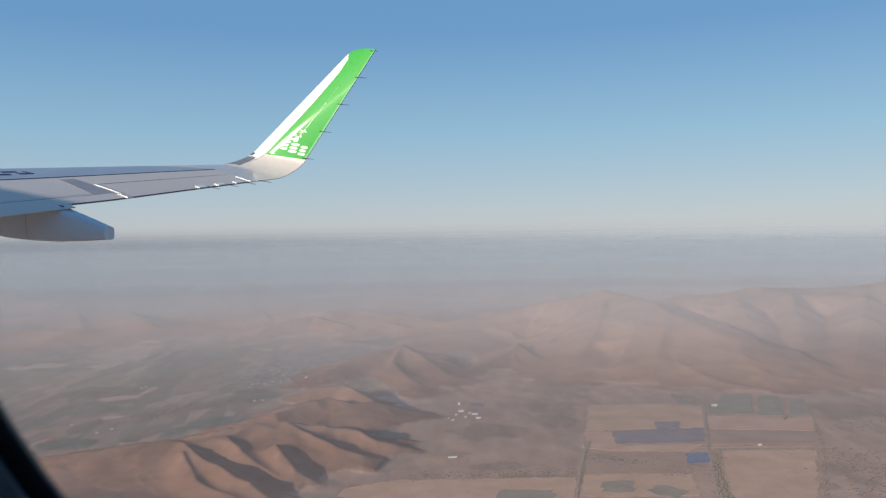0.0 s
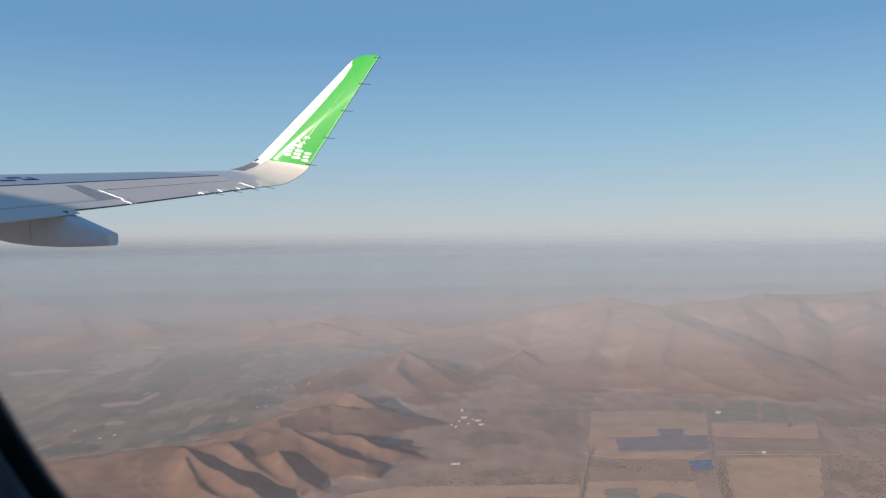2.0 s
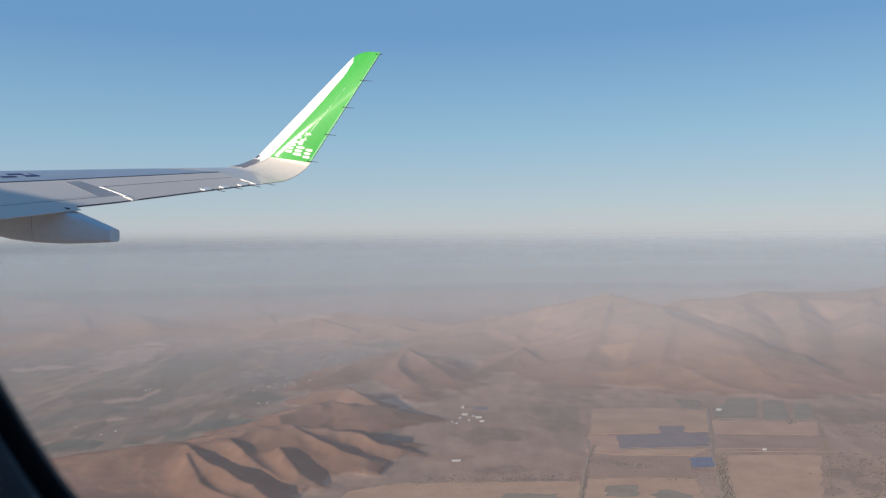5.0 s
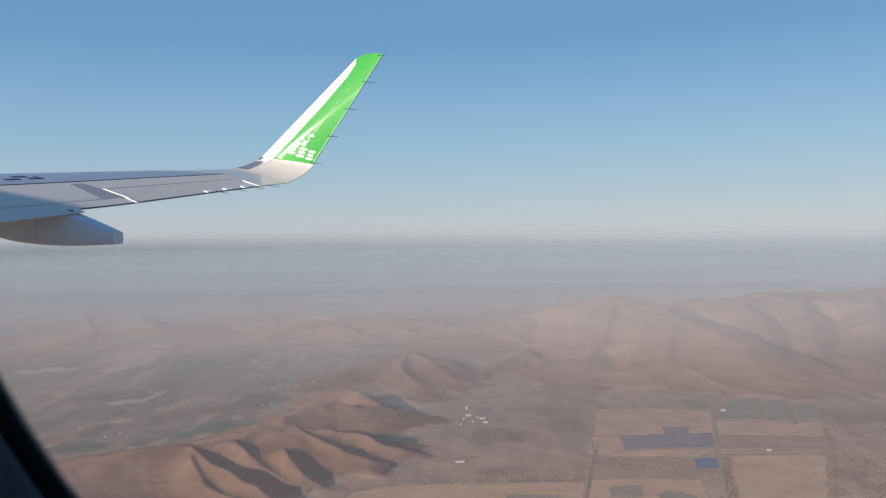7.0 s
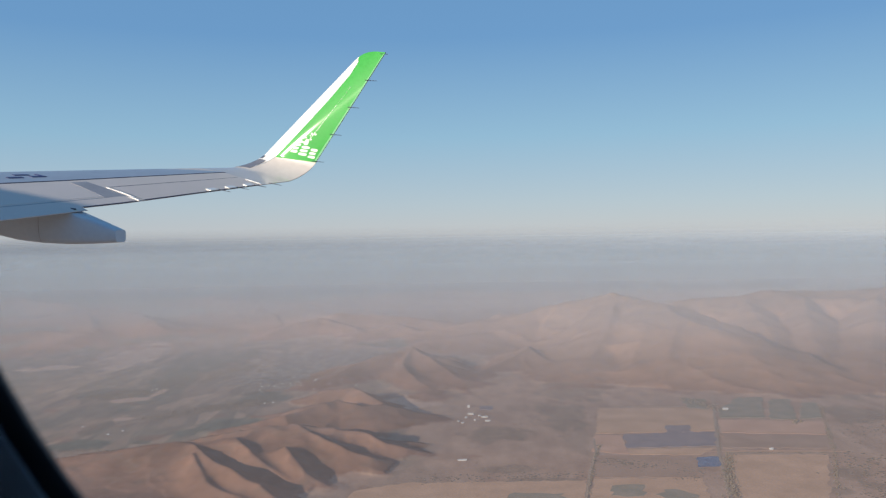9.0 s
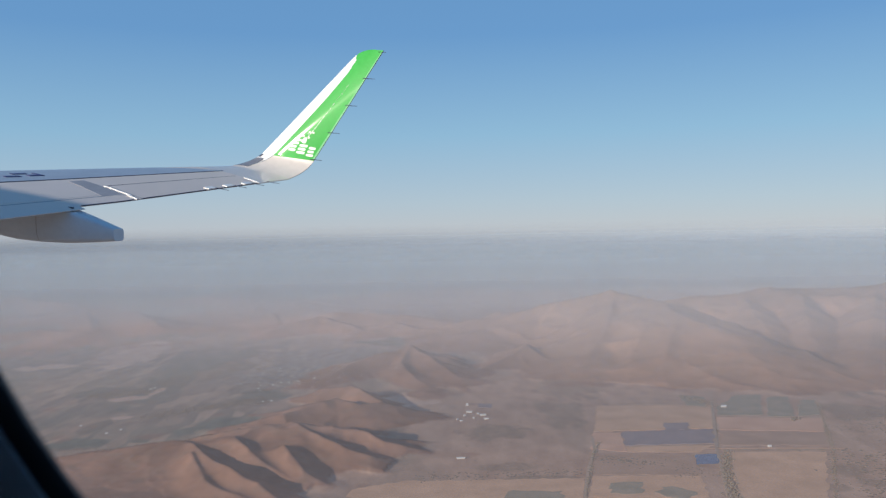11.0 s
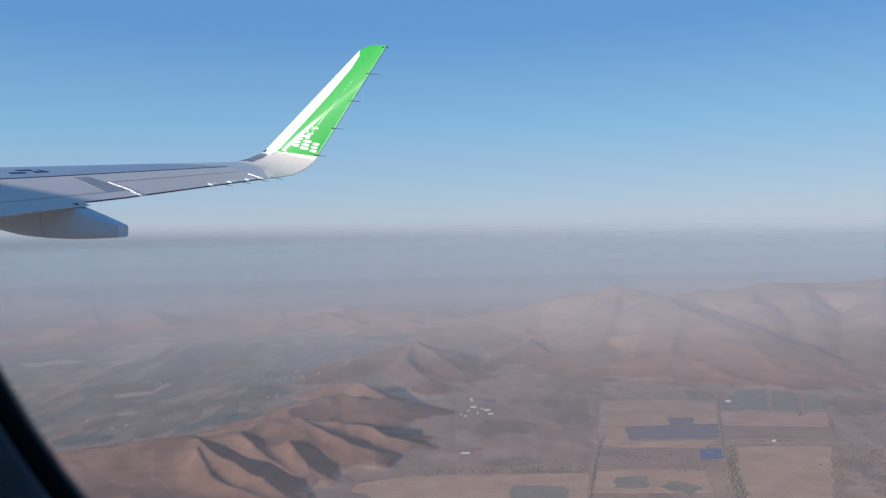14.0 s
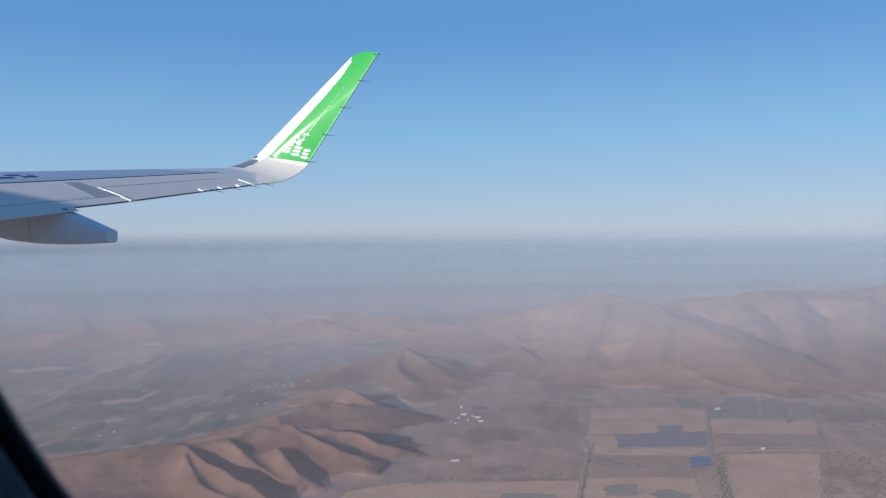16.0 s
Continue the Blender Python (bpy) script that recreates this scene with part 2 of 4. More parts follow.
    l.new(patchy, blotch.inputs["B"])
    colour = blotch.outputs["Result"]
    speck = tex("ShaderNodeTexNoise", 0.35, detail=3)
    grain = ramp(speck.outputs["Fac"], [(0.35, (0.94, 0.94, 0.94)), (0.6, (1.02, 1.02, 1.02))])
    mul = n.new("ShaderNodeMix")
    mul.data_type, mul.blend_type = "RGBA", "MULTIPLY"
    mul.inputs["Factor"].default_value = 1.0
    l.new(colour, mul.inputs["A"])
    l.new(grain, mul.inputs["B"])
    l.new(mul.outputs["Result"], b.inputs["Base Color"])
    bp = n.new("ShaderNodeBump")
    bp.inputs["Strength"].default_value, bp.inputs["Distance"].default_value = 0.08, 0.5
    l.new(tex("ShaderNodeTexNoise", 0.12, detail=6).outputs["Fac"], bp.inputs["Height"])
    l.new(bp.outputs["Normal"], b.inputs["Normal"])
    return m


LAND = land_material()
STUBBLE = textured("dry_stubble_soil", (0.46, 0.27, 0.165), (0.63, 0.375, 0.235), 0.05, 0.95, fine=14)
STUBBLE_RED = textured("reddish_bare_soil", (0.50, 0.28, 0.185), (0.62, 0.36, 0.24), 0.05, 0.95, fine=14)
FALLOW = textured("grey_fallow_soil", (0.32, 0.20, 0.14), (0.44, 0.275, 0.19), 0.06, 0.95, fine=14)
ORCHARD = textured("dark_orchard_rows", (0.215, 0.175, 0.18), (0.29, 0.225, 0.21), 0.09, 0.9, fine=10)
CROP = textured("dull_green_crop", (0.22, 0.195, 0.14), (0.33, 0.265, 0.19), 0.09, 0.9, fine=10)
POND = textured("pond_water", (0.035, 0.075, 0.15), (0.045, 0.09, 0.17), 0.2, 0.25)
TRACK = textured("pale_dirt_track", (0.33, 0.235, 0.17), (0.42, 0.30, 0.22), 0.1, 0.95)
LEAF = textured("dusty_foliage", (0.15, 0.13, 0.10), (0.21, 0.175, 0.135), 0.5, 0.9)
THORN = textured("dry_thorn_twigs", (0.14, 0.115, 0.09), (0.19, 0.15, 0.115), 0.5, 0.9)
PLASTER = textured("white_plaster", (0.50, 0.48, 0.45), (0.60, 0.58, 0.55), 0.5, 0.8)
ROOF = textured("pale_roof_sheet", (0.42, 0.40, 0.37), (0.70, 0.68, 0.65), 0.4, 0.5)


# ---- building helpers ----
def mesh_object(name, verts, faces, mat, parent=None, label="", smooth=False):
    me = bpy.data.meshes.new(name)
    me.from_pydata([tuple(v) for v in verts], [], faces)
    me.materials.append(mat)
    if smooth:
        me.shade_smooth()
    me.update()
    ob = new(name, me)
    if parent is not None:
        ob.parent = parent
        ob.matrix_parent_inverse = parent.matrix_world.inverted()
    if label:
        ob["label"] = label
    return ob


def part(name, bm, mat, parent, label="", smooth=False):
    bmesh.ops.recalc_face_normals(bm, faces=bm.faces)
    me = bpy.data.meshes.new(name)
    bm.to_mesh(me)
    bm.free()
    me.materials.append(mat)
    if smooth:
        me.shade_smooth()
        me.set_sharp_from_angle(angle=radians(40))
    ob = new(name, me)
    if parent is not None:
        ob.parent = parent
        ob.matrix_parent_inverse = parent.matrix_world.inverted()
    if label:
        ob["label"] = label
    return ob


def thing(name, at, label, category, group="", kind=""):
    ob = new(name)
    ob.empty_display_size = 0.1
    ob.matrix_world = Matrix.Translation(at)
    bpy.context.view_layer.update()
    return tagged(ob, label, category, group, kind)


# ---- the land: one sheet to the horizon ----
rng = np.random.default_rng(7)
GRADS = rng.normal(size=(256, 2))
GRADS /= np.linalg.norm(GRADS, axis=1, keepdims=True)
PERM = rng.permutation(256)


def gnoise(x, y):
    xi, yi = np.floor(x).astype(int), np.floor(y).astype(int)
    xf, yf = x - xi, y - yi
    u, v = xf ** 3 * (xf * (xf * 6 - 15) + 10), yf ** 3 * (yf * (yf * 6 - 15) + 10)

    def corner(i, j):
        g = GRADS[PERM[(PERM[(xi + i) % 256] + yi + j) % 256]]
        return g[..., 0] * (xf - i) + g[..., 1] * (yf - j)
    a = corner(0, 0) * (1 - u) + corner(1, 0) * u
    b = corner(0, 1) * (1 - u) + corner(1, 1) * u
    return a * (1 - v) + b * v


def fbm(x, y, octaves=5):
    s, amp = np.zeros_like(x), 1.0
    for i in range(octaves):
        s += amp * gnoise(x * 2 ** i + 17.3 * i, y * 2 ** i - 9.1 * i)
        amp *= 0.5
    return s


def ridged(x, y, octaves=4):
    s, amp, w = np.zeros_like(x), 1.0, np.ones_like(x)
    for i in range(octaves):
        r = (1 - np.abs(gnoise(x * 2 ** i + 31.7 * i, y * 2 ** i + 5.3 * i)) * 1.6).clip(0, 1) ** 2
        s += amp * r * w
        w = r.clip(0, 1)
        amp *= 0.5
    return s / 1.9


# ridge lines: (x, y, height) along each crest, then the foot's width and how much steeper the far side is
RIDGES = []


def ridge(crest, foot, steep=1.0):
    RIDGES.append((crest, foot, steep))


# the near hills: a body, its spurs and its apron
ridge([(-264, 472, 1.2), (-244, 496, 4.2), (-223, 521, 7.2), (-190, 535, 9.6), (-177, 528, 10.2), (-147, 530, 12.6), (-133, 549, 14.4), (-113, 551, 15.6)], 104, 2.8)
ridge([(-113, 551, 15.6), (-96, 544, 15), (-74, 544, 13.2), (-58, 540, 12), (-46, 530, 7.8), (-32, 527, 4.8), (-11, 525, 0)], 30, 1.4)
ridge([(-113, 551, 15.6), (-90, 525, 13.2), (-70, 508, 9.6), (-54, 501, 6), (-36, 504, 0)], 30, 1.2)
ridge([(-108, 506, 12.6), (-98, 484, 9.6), (-89, 465, 6.6), (-74, 456, 1.8)], 32, 1.0)
ridge([(-147, 528, 13.2), (-129, 499, 11.1), (-112, 478, 7.2), (-94, 457, 2.4)], 34, 1.0)
ridge([(-176, 523, 11.4), (-157, 491, 12.6), (-137, 465, 12.6), (-115, 442, 10.8), (-96, 422, 4.8)], 30, 1.2)
ridge([(-166, 494, 10.8), (-143, 448, 9.3), (-121, 428, 7.2), (-96, 411, 3)], 28, 1.0)
ridge([(-228, 430, 3.6), (-178, 416, 5.4), (-135, 404, 5.4), (-101, 398, 3)], 80, 1.0)
# hills behind the near ones
ridge([(-129, 600, 11.2), (-95, 644, 13.9), (-74, 629, 11.9), (-59, 638, 11.2), (-38, 628, 5.3), (-13, 607, 0)], 70, 2.6)
ridge([(-115, 699, 10.6), (-89, 700, 13.2), (-72, 673, 11.9), (-58, 645, 10.6)], 34, 1.2)
ridge([(-129, 784, 4), (-102, 842, 9.2), (-79, 865, 13.2), (-45, 904, 15.8), (-26, 861, 14.5), (-10, 821, 9.9), (7, 772, 4.6), (23, 738, 0)], 74, 1.5)
ridge([(-45, 904, 15.8), (-52, 830, 10.6), (-36, 768, 5.9), (-17, 734, 1.3)], 48, 1.0)
ridge([(19, 801, 1.3), (58, 864, 6.6), (93, 928, 12.5), (106, 860, 8.6), (120, 824, 4.6), (134, 797, 0)], 56, 1.6)
ridge([(93, 928, 12.5), (81, 867, 5.9), (85, 797, 0)], 46, 1.0)
ridge([(-45, 715, 1.3), (-24, 712, 3.3), (1, 690, 0)], 34, 1.0)
# low hills across the valley
ridge([(-427, 1358, 18), (-354, 1378, 34), (-255, 1332, 30), (-169, 1257, 24), (-77, 1243, 18), (4, 1187, 10)], 120)
ridge([(-354, 1378, 34), (-294, 1287, 16), (-259, 1209, 2)], 80)
ridge([(-711, 1356, 14), (-652, 1397, 24), (-558, 1354, 24), (-482, 1244, 14), (-421, 1185, 1)], 90)
ridge([(-652, 1397, 24), (-572, 1245, 6), (-522, 1152, 0)], 70)
ridge([(-279, 1114, 2), (-244, 1180, 14), (-197, 1208, 18), (-148, 1168, 10), (-111, 1124, 1)], 70)
ridge([(-132, 1100, 2), (-80, 1162, 14), (-38, 1130, 5), (-13, 1075, 0)], 70)
ridge([(3, 1088, 2), (53, 1129, 22), (72, 1156, 27), (86, 1094, 16), (107, 1059, 3)], 70)
ridge([(-530, 1153, 0), (-634, 1207, 7), (-661, 1163, 7), (-687, 1123, 6)], 60)
# the large mountain and the range beyond it
ridge([(41, 1052, 14), (60, 1110, 24), (116, 1112, 36), (182, 1121, 50), (210, 1108, 57), (233, 1095, 59)], 200)
ridge([(233, 1095, 59), (259, 1040, 58), (268, 910, 52), (288, 845, 39), (320, 806, 23), (350, 783, 9), (368, 772, 0)], 185)
ridge([(233, 1095, 58), (190, 940, 33), (150, 840, 13), (125, 760, 1)], 150)
ridge([(264, 903, 48), (222, 800, 20), (195, 733, 1)], 120)
ridge([(334, 1170, 43), (365, 1188, 48), (438, 1177, 49), (531, 1194, 56), (585, 1164, 56)], 190)
ridge([(585, 1164, 56), (657, 1161, 61), (769, 1163, 65), (982, 1218, 60), (1400, 1150, 60)], 210)
ridge([(438, 1177, 44), (393, 979, 26), (363, 844, 6)], 110)
ridge([(531, 1194, 50), (427, 916, 20), (388, 796, 2)], 110)
ridge([(638, 1169, 54), (475, 882, 24), (375, 716, 1)], 110)
ridge([(722, 1169, 58), (513, 820, 20), (401, 649, 0)], 110)


def land_height(x, y):
    z = 0.10 * fbm(x / 110, y / 110, 3)
    wx = x + 4 * fbm(x / 60 + 3, y / 60, 2)
    wy = y + 4 * fbm(x / 60, y / 60 + 8, 2)
    gul = ridged(wx / 62, wy / 62, 3)
    hills = np.zeros_like(x)
    for crest, foot, steep in RIDGES:
        best = np.zeros_like(x)
        for (x0, y0, h0), (x1, y1, h1) in zip(crest, crest[1:]):
            ex, ey = x1 - x0, y1 - y0
            k = (((wx - x0) * ex + (wy - y0) * ey) / (ex * ex + ey * ey)).clip(0, 1)
            d = np.hypot(wx - x0 - k * ex, wy - y0 - k * ey)
            d = d * np.where(wy - y0 - k * ey > 0, steep, 1.0)
            h = h0 + (h1 - h0) * k
            f = (1 - d * ((1.20 - 0.40 * gul) if foot < 100 else (1.10 - 0.20 * gul)) / (foot * (0.5 + 0.5 * h / max(c[2] for c in crest)))).clip(0, 1)
            round_top = 0.5 if foot > 90 else 0.12
            best = np.maximum(best, h * ((1 - round_top) * (0.6 * f + 0.4 * f * f) + round_top * f * f * (3 - 2 * f)))
        # softened union of the crests
        top = np.maximum(hills, best)
        hills = top + 0.9 * np.exp(-np.abs(hills - best) / 1.6) * (np.minimum(hills, best) > 0.5)
    z += hills
    back = ((y - 640) / 150).clip(0, 1)
    z += (hills / 14).clip(0, 1) * (1 - 0.8 * back) * (3.4 * ridged(wx / 42, wy / 42, 3) - 1.7)
    z += (hills / 25).clip(0, 1) * back * (9 * ridged(wx / 140 + 4, wy / 140, 3) - 4)
    # rolling far hills, higher towards the horizon
    r = np.hypot(x, y)
    far = ((r - 1080) / 500).clip(0, 1) * (1 - 0.8 * np.exp(-((x - 360) / 400) ** 2 - ((y - 1100) / 250) ** 2))
    z += far * (22 * ridged(x / 420 + 2, y / 420, 2) ** 1.4 - 3)
    z += ((r - 2600) / 2000).clip(0, 1) * (26 * ridged(x / 900 + 5, y / 900, 2) + 8)
    return z


def build_land():
    front = np.radians(np.arange(-42, 42.001, 0.14))
    back = np.radians(np.arange(45, 316, 3.0))
    az = np.concatenate([front, back])
    dist = np.concatenate([np.linspace(30, 330, 16), np.geomspace(345, 1400, 330), np.geomspace(1420, 4850, 130)])
    A, D = np.meshgrid(az, dist, indexing="ij")
    X, Y = D * np.sin(A), D * np.cos(A)
    Z = land_height(X, Y)
    na, nd = A.shape
    verts = np.stack([X, Y, Z], -1).reshape(-1, 3)
    i, j = np.meshgrid(np.arange(na), np.arange(nd - 1), indexing="ij")
    i2 = (i + 1) % na
    quads = np.stack([i * nd + j, i2 * nd + j, i2 * nd + j + 1, i * nd + j + 1], -1).reshape(-1, 4)
    me = bpy.data.meshes.new("ground")
    me.vertices.add(len(verts))
    me.vertices.foreach_set("co", verts.ravel().astype(np.float32))
    me.loops.add(quads.size)
    me.loops.foreach_set("vertex_index", quads[:, ::-1].ravel().astype(np.int32))
    me.polygons.add(len(quads))
    me.polygons.foreach_set("loop_start", np.arange(0, quads.size, 4, dtype=np.int32))
    me.update(calc_edges=True)
    me.materials.append(LAND)
    me.shade_smooth()
    me.validate()
    return tagged(new("ground", me), "dry brown hills and farmed valley under haze", "ground", kind="structure")


build_land()

# a ring painted as hazy distance behind everything, and painted haze sheets in front of it
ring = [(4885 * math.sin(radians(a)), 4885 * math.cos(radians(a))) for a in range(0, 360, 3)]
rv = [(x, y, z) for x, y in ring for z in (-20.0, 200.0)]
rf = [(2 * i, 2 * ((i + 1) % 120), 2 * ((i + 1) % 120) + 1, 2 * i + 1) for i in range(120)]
FAR = haze_material("painted_distant_haze", 1.0, 0.001, 0.26, MIST)
tagged(mesh_object("backdrop", rv, rf, FAR), "ring painted as grey hazy distance at the horizon", "backdrop", kind="structure")


def haze_sheet(dist, alpha, low_tint):
    """A see-through sheet that paints haze across the view at one distance, denser upwards, soft at its top."""
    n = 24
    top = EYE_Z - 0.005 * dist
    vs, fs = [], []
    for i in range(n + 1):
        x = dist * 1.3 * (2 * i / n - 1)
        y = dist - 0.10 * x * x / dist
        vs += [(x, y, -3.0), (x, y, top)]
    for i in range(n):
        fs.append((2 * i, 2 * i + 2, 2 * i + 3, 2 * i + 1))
    ob = mesh_object("haze_sheet", vs, fs, haze_material("haze", alpha, 0.06 if dist < 400 else 0.48 if dist < 1000 else 0.3 if dist < 2000 else 0.22, 1 - (0.050 if dist < 2000 else 0.024) * dist / (top + 3), low_tint))
    return tagged(ob, "thin sheet painted as grey haze over the valley", "haze", kind="structure")


for dist, alpha, low_tint in ((340, 0.16, AIR), (540, 0.28, AIR), (800, 0.35, HAZE_BROWN), (1240, 0.46, (0.33, 0.335, 0.385)), (1900, 0.62, MIST), (2900, 0.95, MIST)):
    haze_sheet(dist, alpha, low_tint)

# ---- the wing ----
AFT = Vector((0.942, -0.306, -0.139)).normalized()
OUT = Vector((0.315, 0.948, 0.049)).normalized()
UP = AFT.cross(OUT).normalized()
EYE = Vector((0, 0, EYE_Z))
# leading and trailing edge from the root to the tip's bend, from the eye
WING = [(Vector((-15.6, 4.0, 0.35)), Vector((-8.6, 5.4, -0.45))),
        (Vector((-9.72, 9.68, 0.80)), Vector((-7.02, 8.12, 0.01))),
        (Vector((-6.95, 12.34, 1.04)), Vector((-4.86, 11.66, 0.505))),
        (Vector((-4.18, 15.00, 1.29)), Vector((-2.97, 14.60, 0.995)))]
LE_BEND, LE_TOP = Vector((-3.74, 15.22, 1.38)), Vector((-1.605, 15.10, 3.480)) * 0.973
TE_BEND, TE_TOP = Vector((-2.66, 14.88, 1.14)), Vector((-1.151, 14.90, 3.420)) * 0.9675


CAP = 0.945


def knee_of(corner, top, f):
    return corner.lerp(top, 0.10).lerp(top, f)


def edges(s):
    """Leading and trailing edge at span s: 0 to 3 along the wing, 3 to 4 up the sharklet."""
    if s <= 3:
        i = min(int(s), 2)
        f = s - i
        return WING[i][0].lerp(WING[i + 1][0], f), WING[i][1].lerp(WING[i + 1][1], f)
    q = s - 3
    bend = 0.24
    out = []
    for base, corner, top in ((WING[3][0], LE_BEND, LE_TOP), (WING[3][1], TE_BEND, TE_TOP)):
        knee = corner.lerp(top, 0.10)
        if q < bend:
            f = q / bend
            p = base * (1 - f) ** 2 + corner * 2 * f * (1 - f) + knee * f * f
        else:
            p = knee.lerp(top, (q - bend) / (1 - bend))
        out.append(p)
    if q > CAP:
        # the leading edge rounds over into a nearly level top
        k = (q - CAP) / (1 - CAP)
        start, crown = knee_of(LE_BEND, LE_TOP, (CAP - bend) / (1 - bend)), TE_TOP.lerp(LE_TOP, 0.50) + Vector((0, 0, 0.015))
        out[0] = start * (1 - k) ** 2 + LE_TOP * (2 * k * (1 - k)) + crown * k * k
    return out


def surf(s, v, side=1, lift=0.0):
    """A point on the skin: v runs from the leading edge (0) to the trailing edge (1)."""
    le, te = edges(s)
    l2, t2 = edges(min(4, s + 0.02))
    l1, t1 = edges(max(0, s - 0.02))
    along = (l2 + t2 - l1 - t1).normalized()
    chord = te - le
    normal = along.cross(chord).normalized()
    if normal.dot(UP) + normal.dot(-OUT) < 0:
        normal = -normal
    thick = 0.055 if s <= 3 else 0.055 - 0.015 * (s - 3)
    shape = (1.6 * math.sqrt(max(v, 0)) * (1 - v) + 0.45 * v * (1 - v)) * thick * chord.length * (1.0 if side > 0 else 0.75)
    return EYE + le.lerp(te, v) + normal * (side * shape + 0.006 * v * side + lift)


def spans(a, b, n):
    return [a + (b - a) * i / n for i in range(n + 1)]


VS = [0, 0.004, 0.015, 0.035, 0.07, 0.12, 0.18, 0.26, 0.36, 0.48, 0.6, 0.72, 0.84, 0.93, 1.0]


def loft(s_list, first=True, last=True):
    bm = bmesh.new()
    loops = []
    for s in s_list:
        pts = [surf(s, v, 1) for v in VS] + [surf(s, v, -1) for v in reversed(VS[1:])]
        loops.append([bm.verts.new(p) for p in pts])
    n = len(loops[0])
    for a, b in zip(loops, loops[1:]):
        for i in range(n):
            bm.faces.new((a[i], a[(i + 1) % n], b[(i + 1) % n], b[i]))
    if first:
        bm.faces.new(loops[0])
    if last:
        bm.faces.new(loops[-1])
    return bm


def patch(s_of, v_of, ns, nv, lift=0.006, side=1):
    """A thin plate on the skin. s_of(j) and v_of(i, j) give span and chord for i, j in 0..1."""
    bm = bmesh.new()
    top, low = [], []
    for i in range(ns + 1):
        top.append([])
        low.append([])
        for j in range(nv + 1):
            fi, fj = i / ns, j / nv
            s, v = s_of(fi, fj), v_of(fi, fj)
            top[-1].append(bm.verts.new(surf(s, v, side, lift * side)))
            low[-1].append(bm.verts.new(surf(s, v, side, -0.004 * side)))
    for i in range(ns):
        for j in range(nv):
            bm.faces.new((top[i][j], top[i + 1][j], top[i + 1][j + 1], top[i][j + 1]))
    rim = [(i, 0) for i in range(ns)] + [(ns, j) for j in range(nv)] + [(i, nv) for i in range(ns, 0, -1)] + [(0, j) for j in range(nv, 0, -1)]
    for (i, j), (k, m) in zip(rim, rim[1:] + rim[:1]):
        bm.faces.new((top[i][j], top[k][m], low[k][m], low[i][j]))
    return bm


def box_patch(s0, s1, v0, v1, ns=12, nv=6, lift=0.006):
    return patch(lambda i, j: s0 + (s1 - s0) * i, lambda i, j: v0 + (v1 - v0) * j, ns, nv, lift)


airliner = thing("airliner", EYE - OUT * 1.65 - UP * 2.4, "white airliner in flight with a grey wing and green upturned tip", "airliner")
wing = part("wing", loft(spans(0, 2.806, 42), True, False), GREY, airliner, "light grey wing with slightly worn paint", True)
# slats along the leading edge with the dark step behind them
CUTS = (1.05, 1.62, 2.82)
for s0, s1 in zip(CUTS, CUTS[1:]):
    part("slat", patch(lambda i, j: s0 + 0.004 + (s1 - s0 - 0.008) * i, lambda i, j: (lambda lo, hi: lo + (hi - lo) * j)(0.03 + 0.36 * max(0.0, s0 + (s1 - s0) * i - 2.6) / 0.22, 0.452 - 0.035 * (s0 + (s1 - s0) * i - 1.8)), 30, 8, 0.003), SLAT, wing, "slat with reflected sky painted bluish grey", True)
part("slat_step", patch(lambda i, j: 0.9 + 1.92 * i, lambda i, j: 0.454 - 0.035 * (0.9 + 1.92 * i - 1.8) + 0.017 * j, 40, 1, 0.004), SEAL_SHADE, wing, "dark step line behind the slats")
# spoiler, worn grey strip, flap and aileron
part("walkway_strip", patch(lambda i, j: (2.02 - 0.035 * j) + (0.065 + 0.03 * j) * i, lambda i, j: 0.515 + (0.355 + 0.035 * i) * j, 4, 8, 0.003), DARK_GREY, wing, "darker grey strip")
part("spoiler", box_patch(1.42, 1.985, 0.52, 0.855, 14, 6, 0.0025), GREY, wing)
part("flap", box_patch(1.30, 2.072, 0.885, 1.0, 16, 3, 0.003), GREY, wing)
part("flap_tab", box_patch(1.30, 1.835, 0.985, 1.05, 12, 2, 0.004), GREY, wing, "grey trailing tab of the flap")
part("aileron", box_patch(2.105, 2.79, 0.69, 1.0, 18, 6, 0.003), GREY, wing)
part("hinge_gap", box_patch(2.10, 2.79, 0.678, 0.687, 18, 1, 0.002), SEAL_SHADE, wing, "dark gap")
part("flap_gap", box_patch(1.30, 2.075, 0.873, 0.881, 18, 1, 0.002), DARK_GREY, wing, "dark gap")
part("aileron_end", box_patch(2.092, 2.0968, 0.68, 0.93, 1, 8, 0.011), STEEL, wing, "bright bare metal edge")
part("aileron_gap", box_patch(2.099, 2.103, 0.69, 1.0, 1, 8, 0.010), DARK_GREY, wing, "dark gap at the aileron's end")
# thin dark strips paint the underside's shade along the trailing edge
part("trailing_shade", box_patch(1.845, 2.07, 0.991, 1.002, 10, 1, 0.005), SEAL_SHADE, wing, "thin dark strip painted as shade along the flap's edge")
part("trailing_shade", box_patch(2.108, 2.785, 0.990, 1.002, 24, 1, 0.005), SEAL_SHADE, wing, "thin dark strip painted as shade along the aileron's edge")
part("flap_end", box_patch(2.077, 2.085, 0.91, 1.0, 1, 4, 0.016), STEEL, wing, "bright bare metal edge")
part("tip_joint", box_patch(2.797, 2.805, 0.78, 1.0, 1, 5, 0.012), STEEL, wing, "bright bare metal edge")
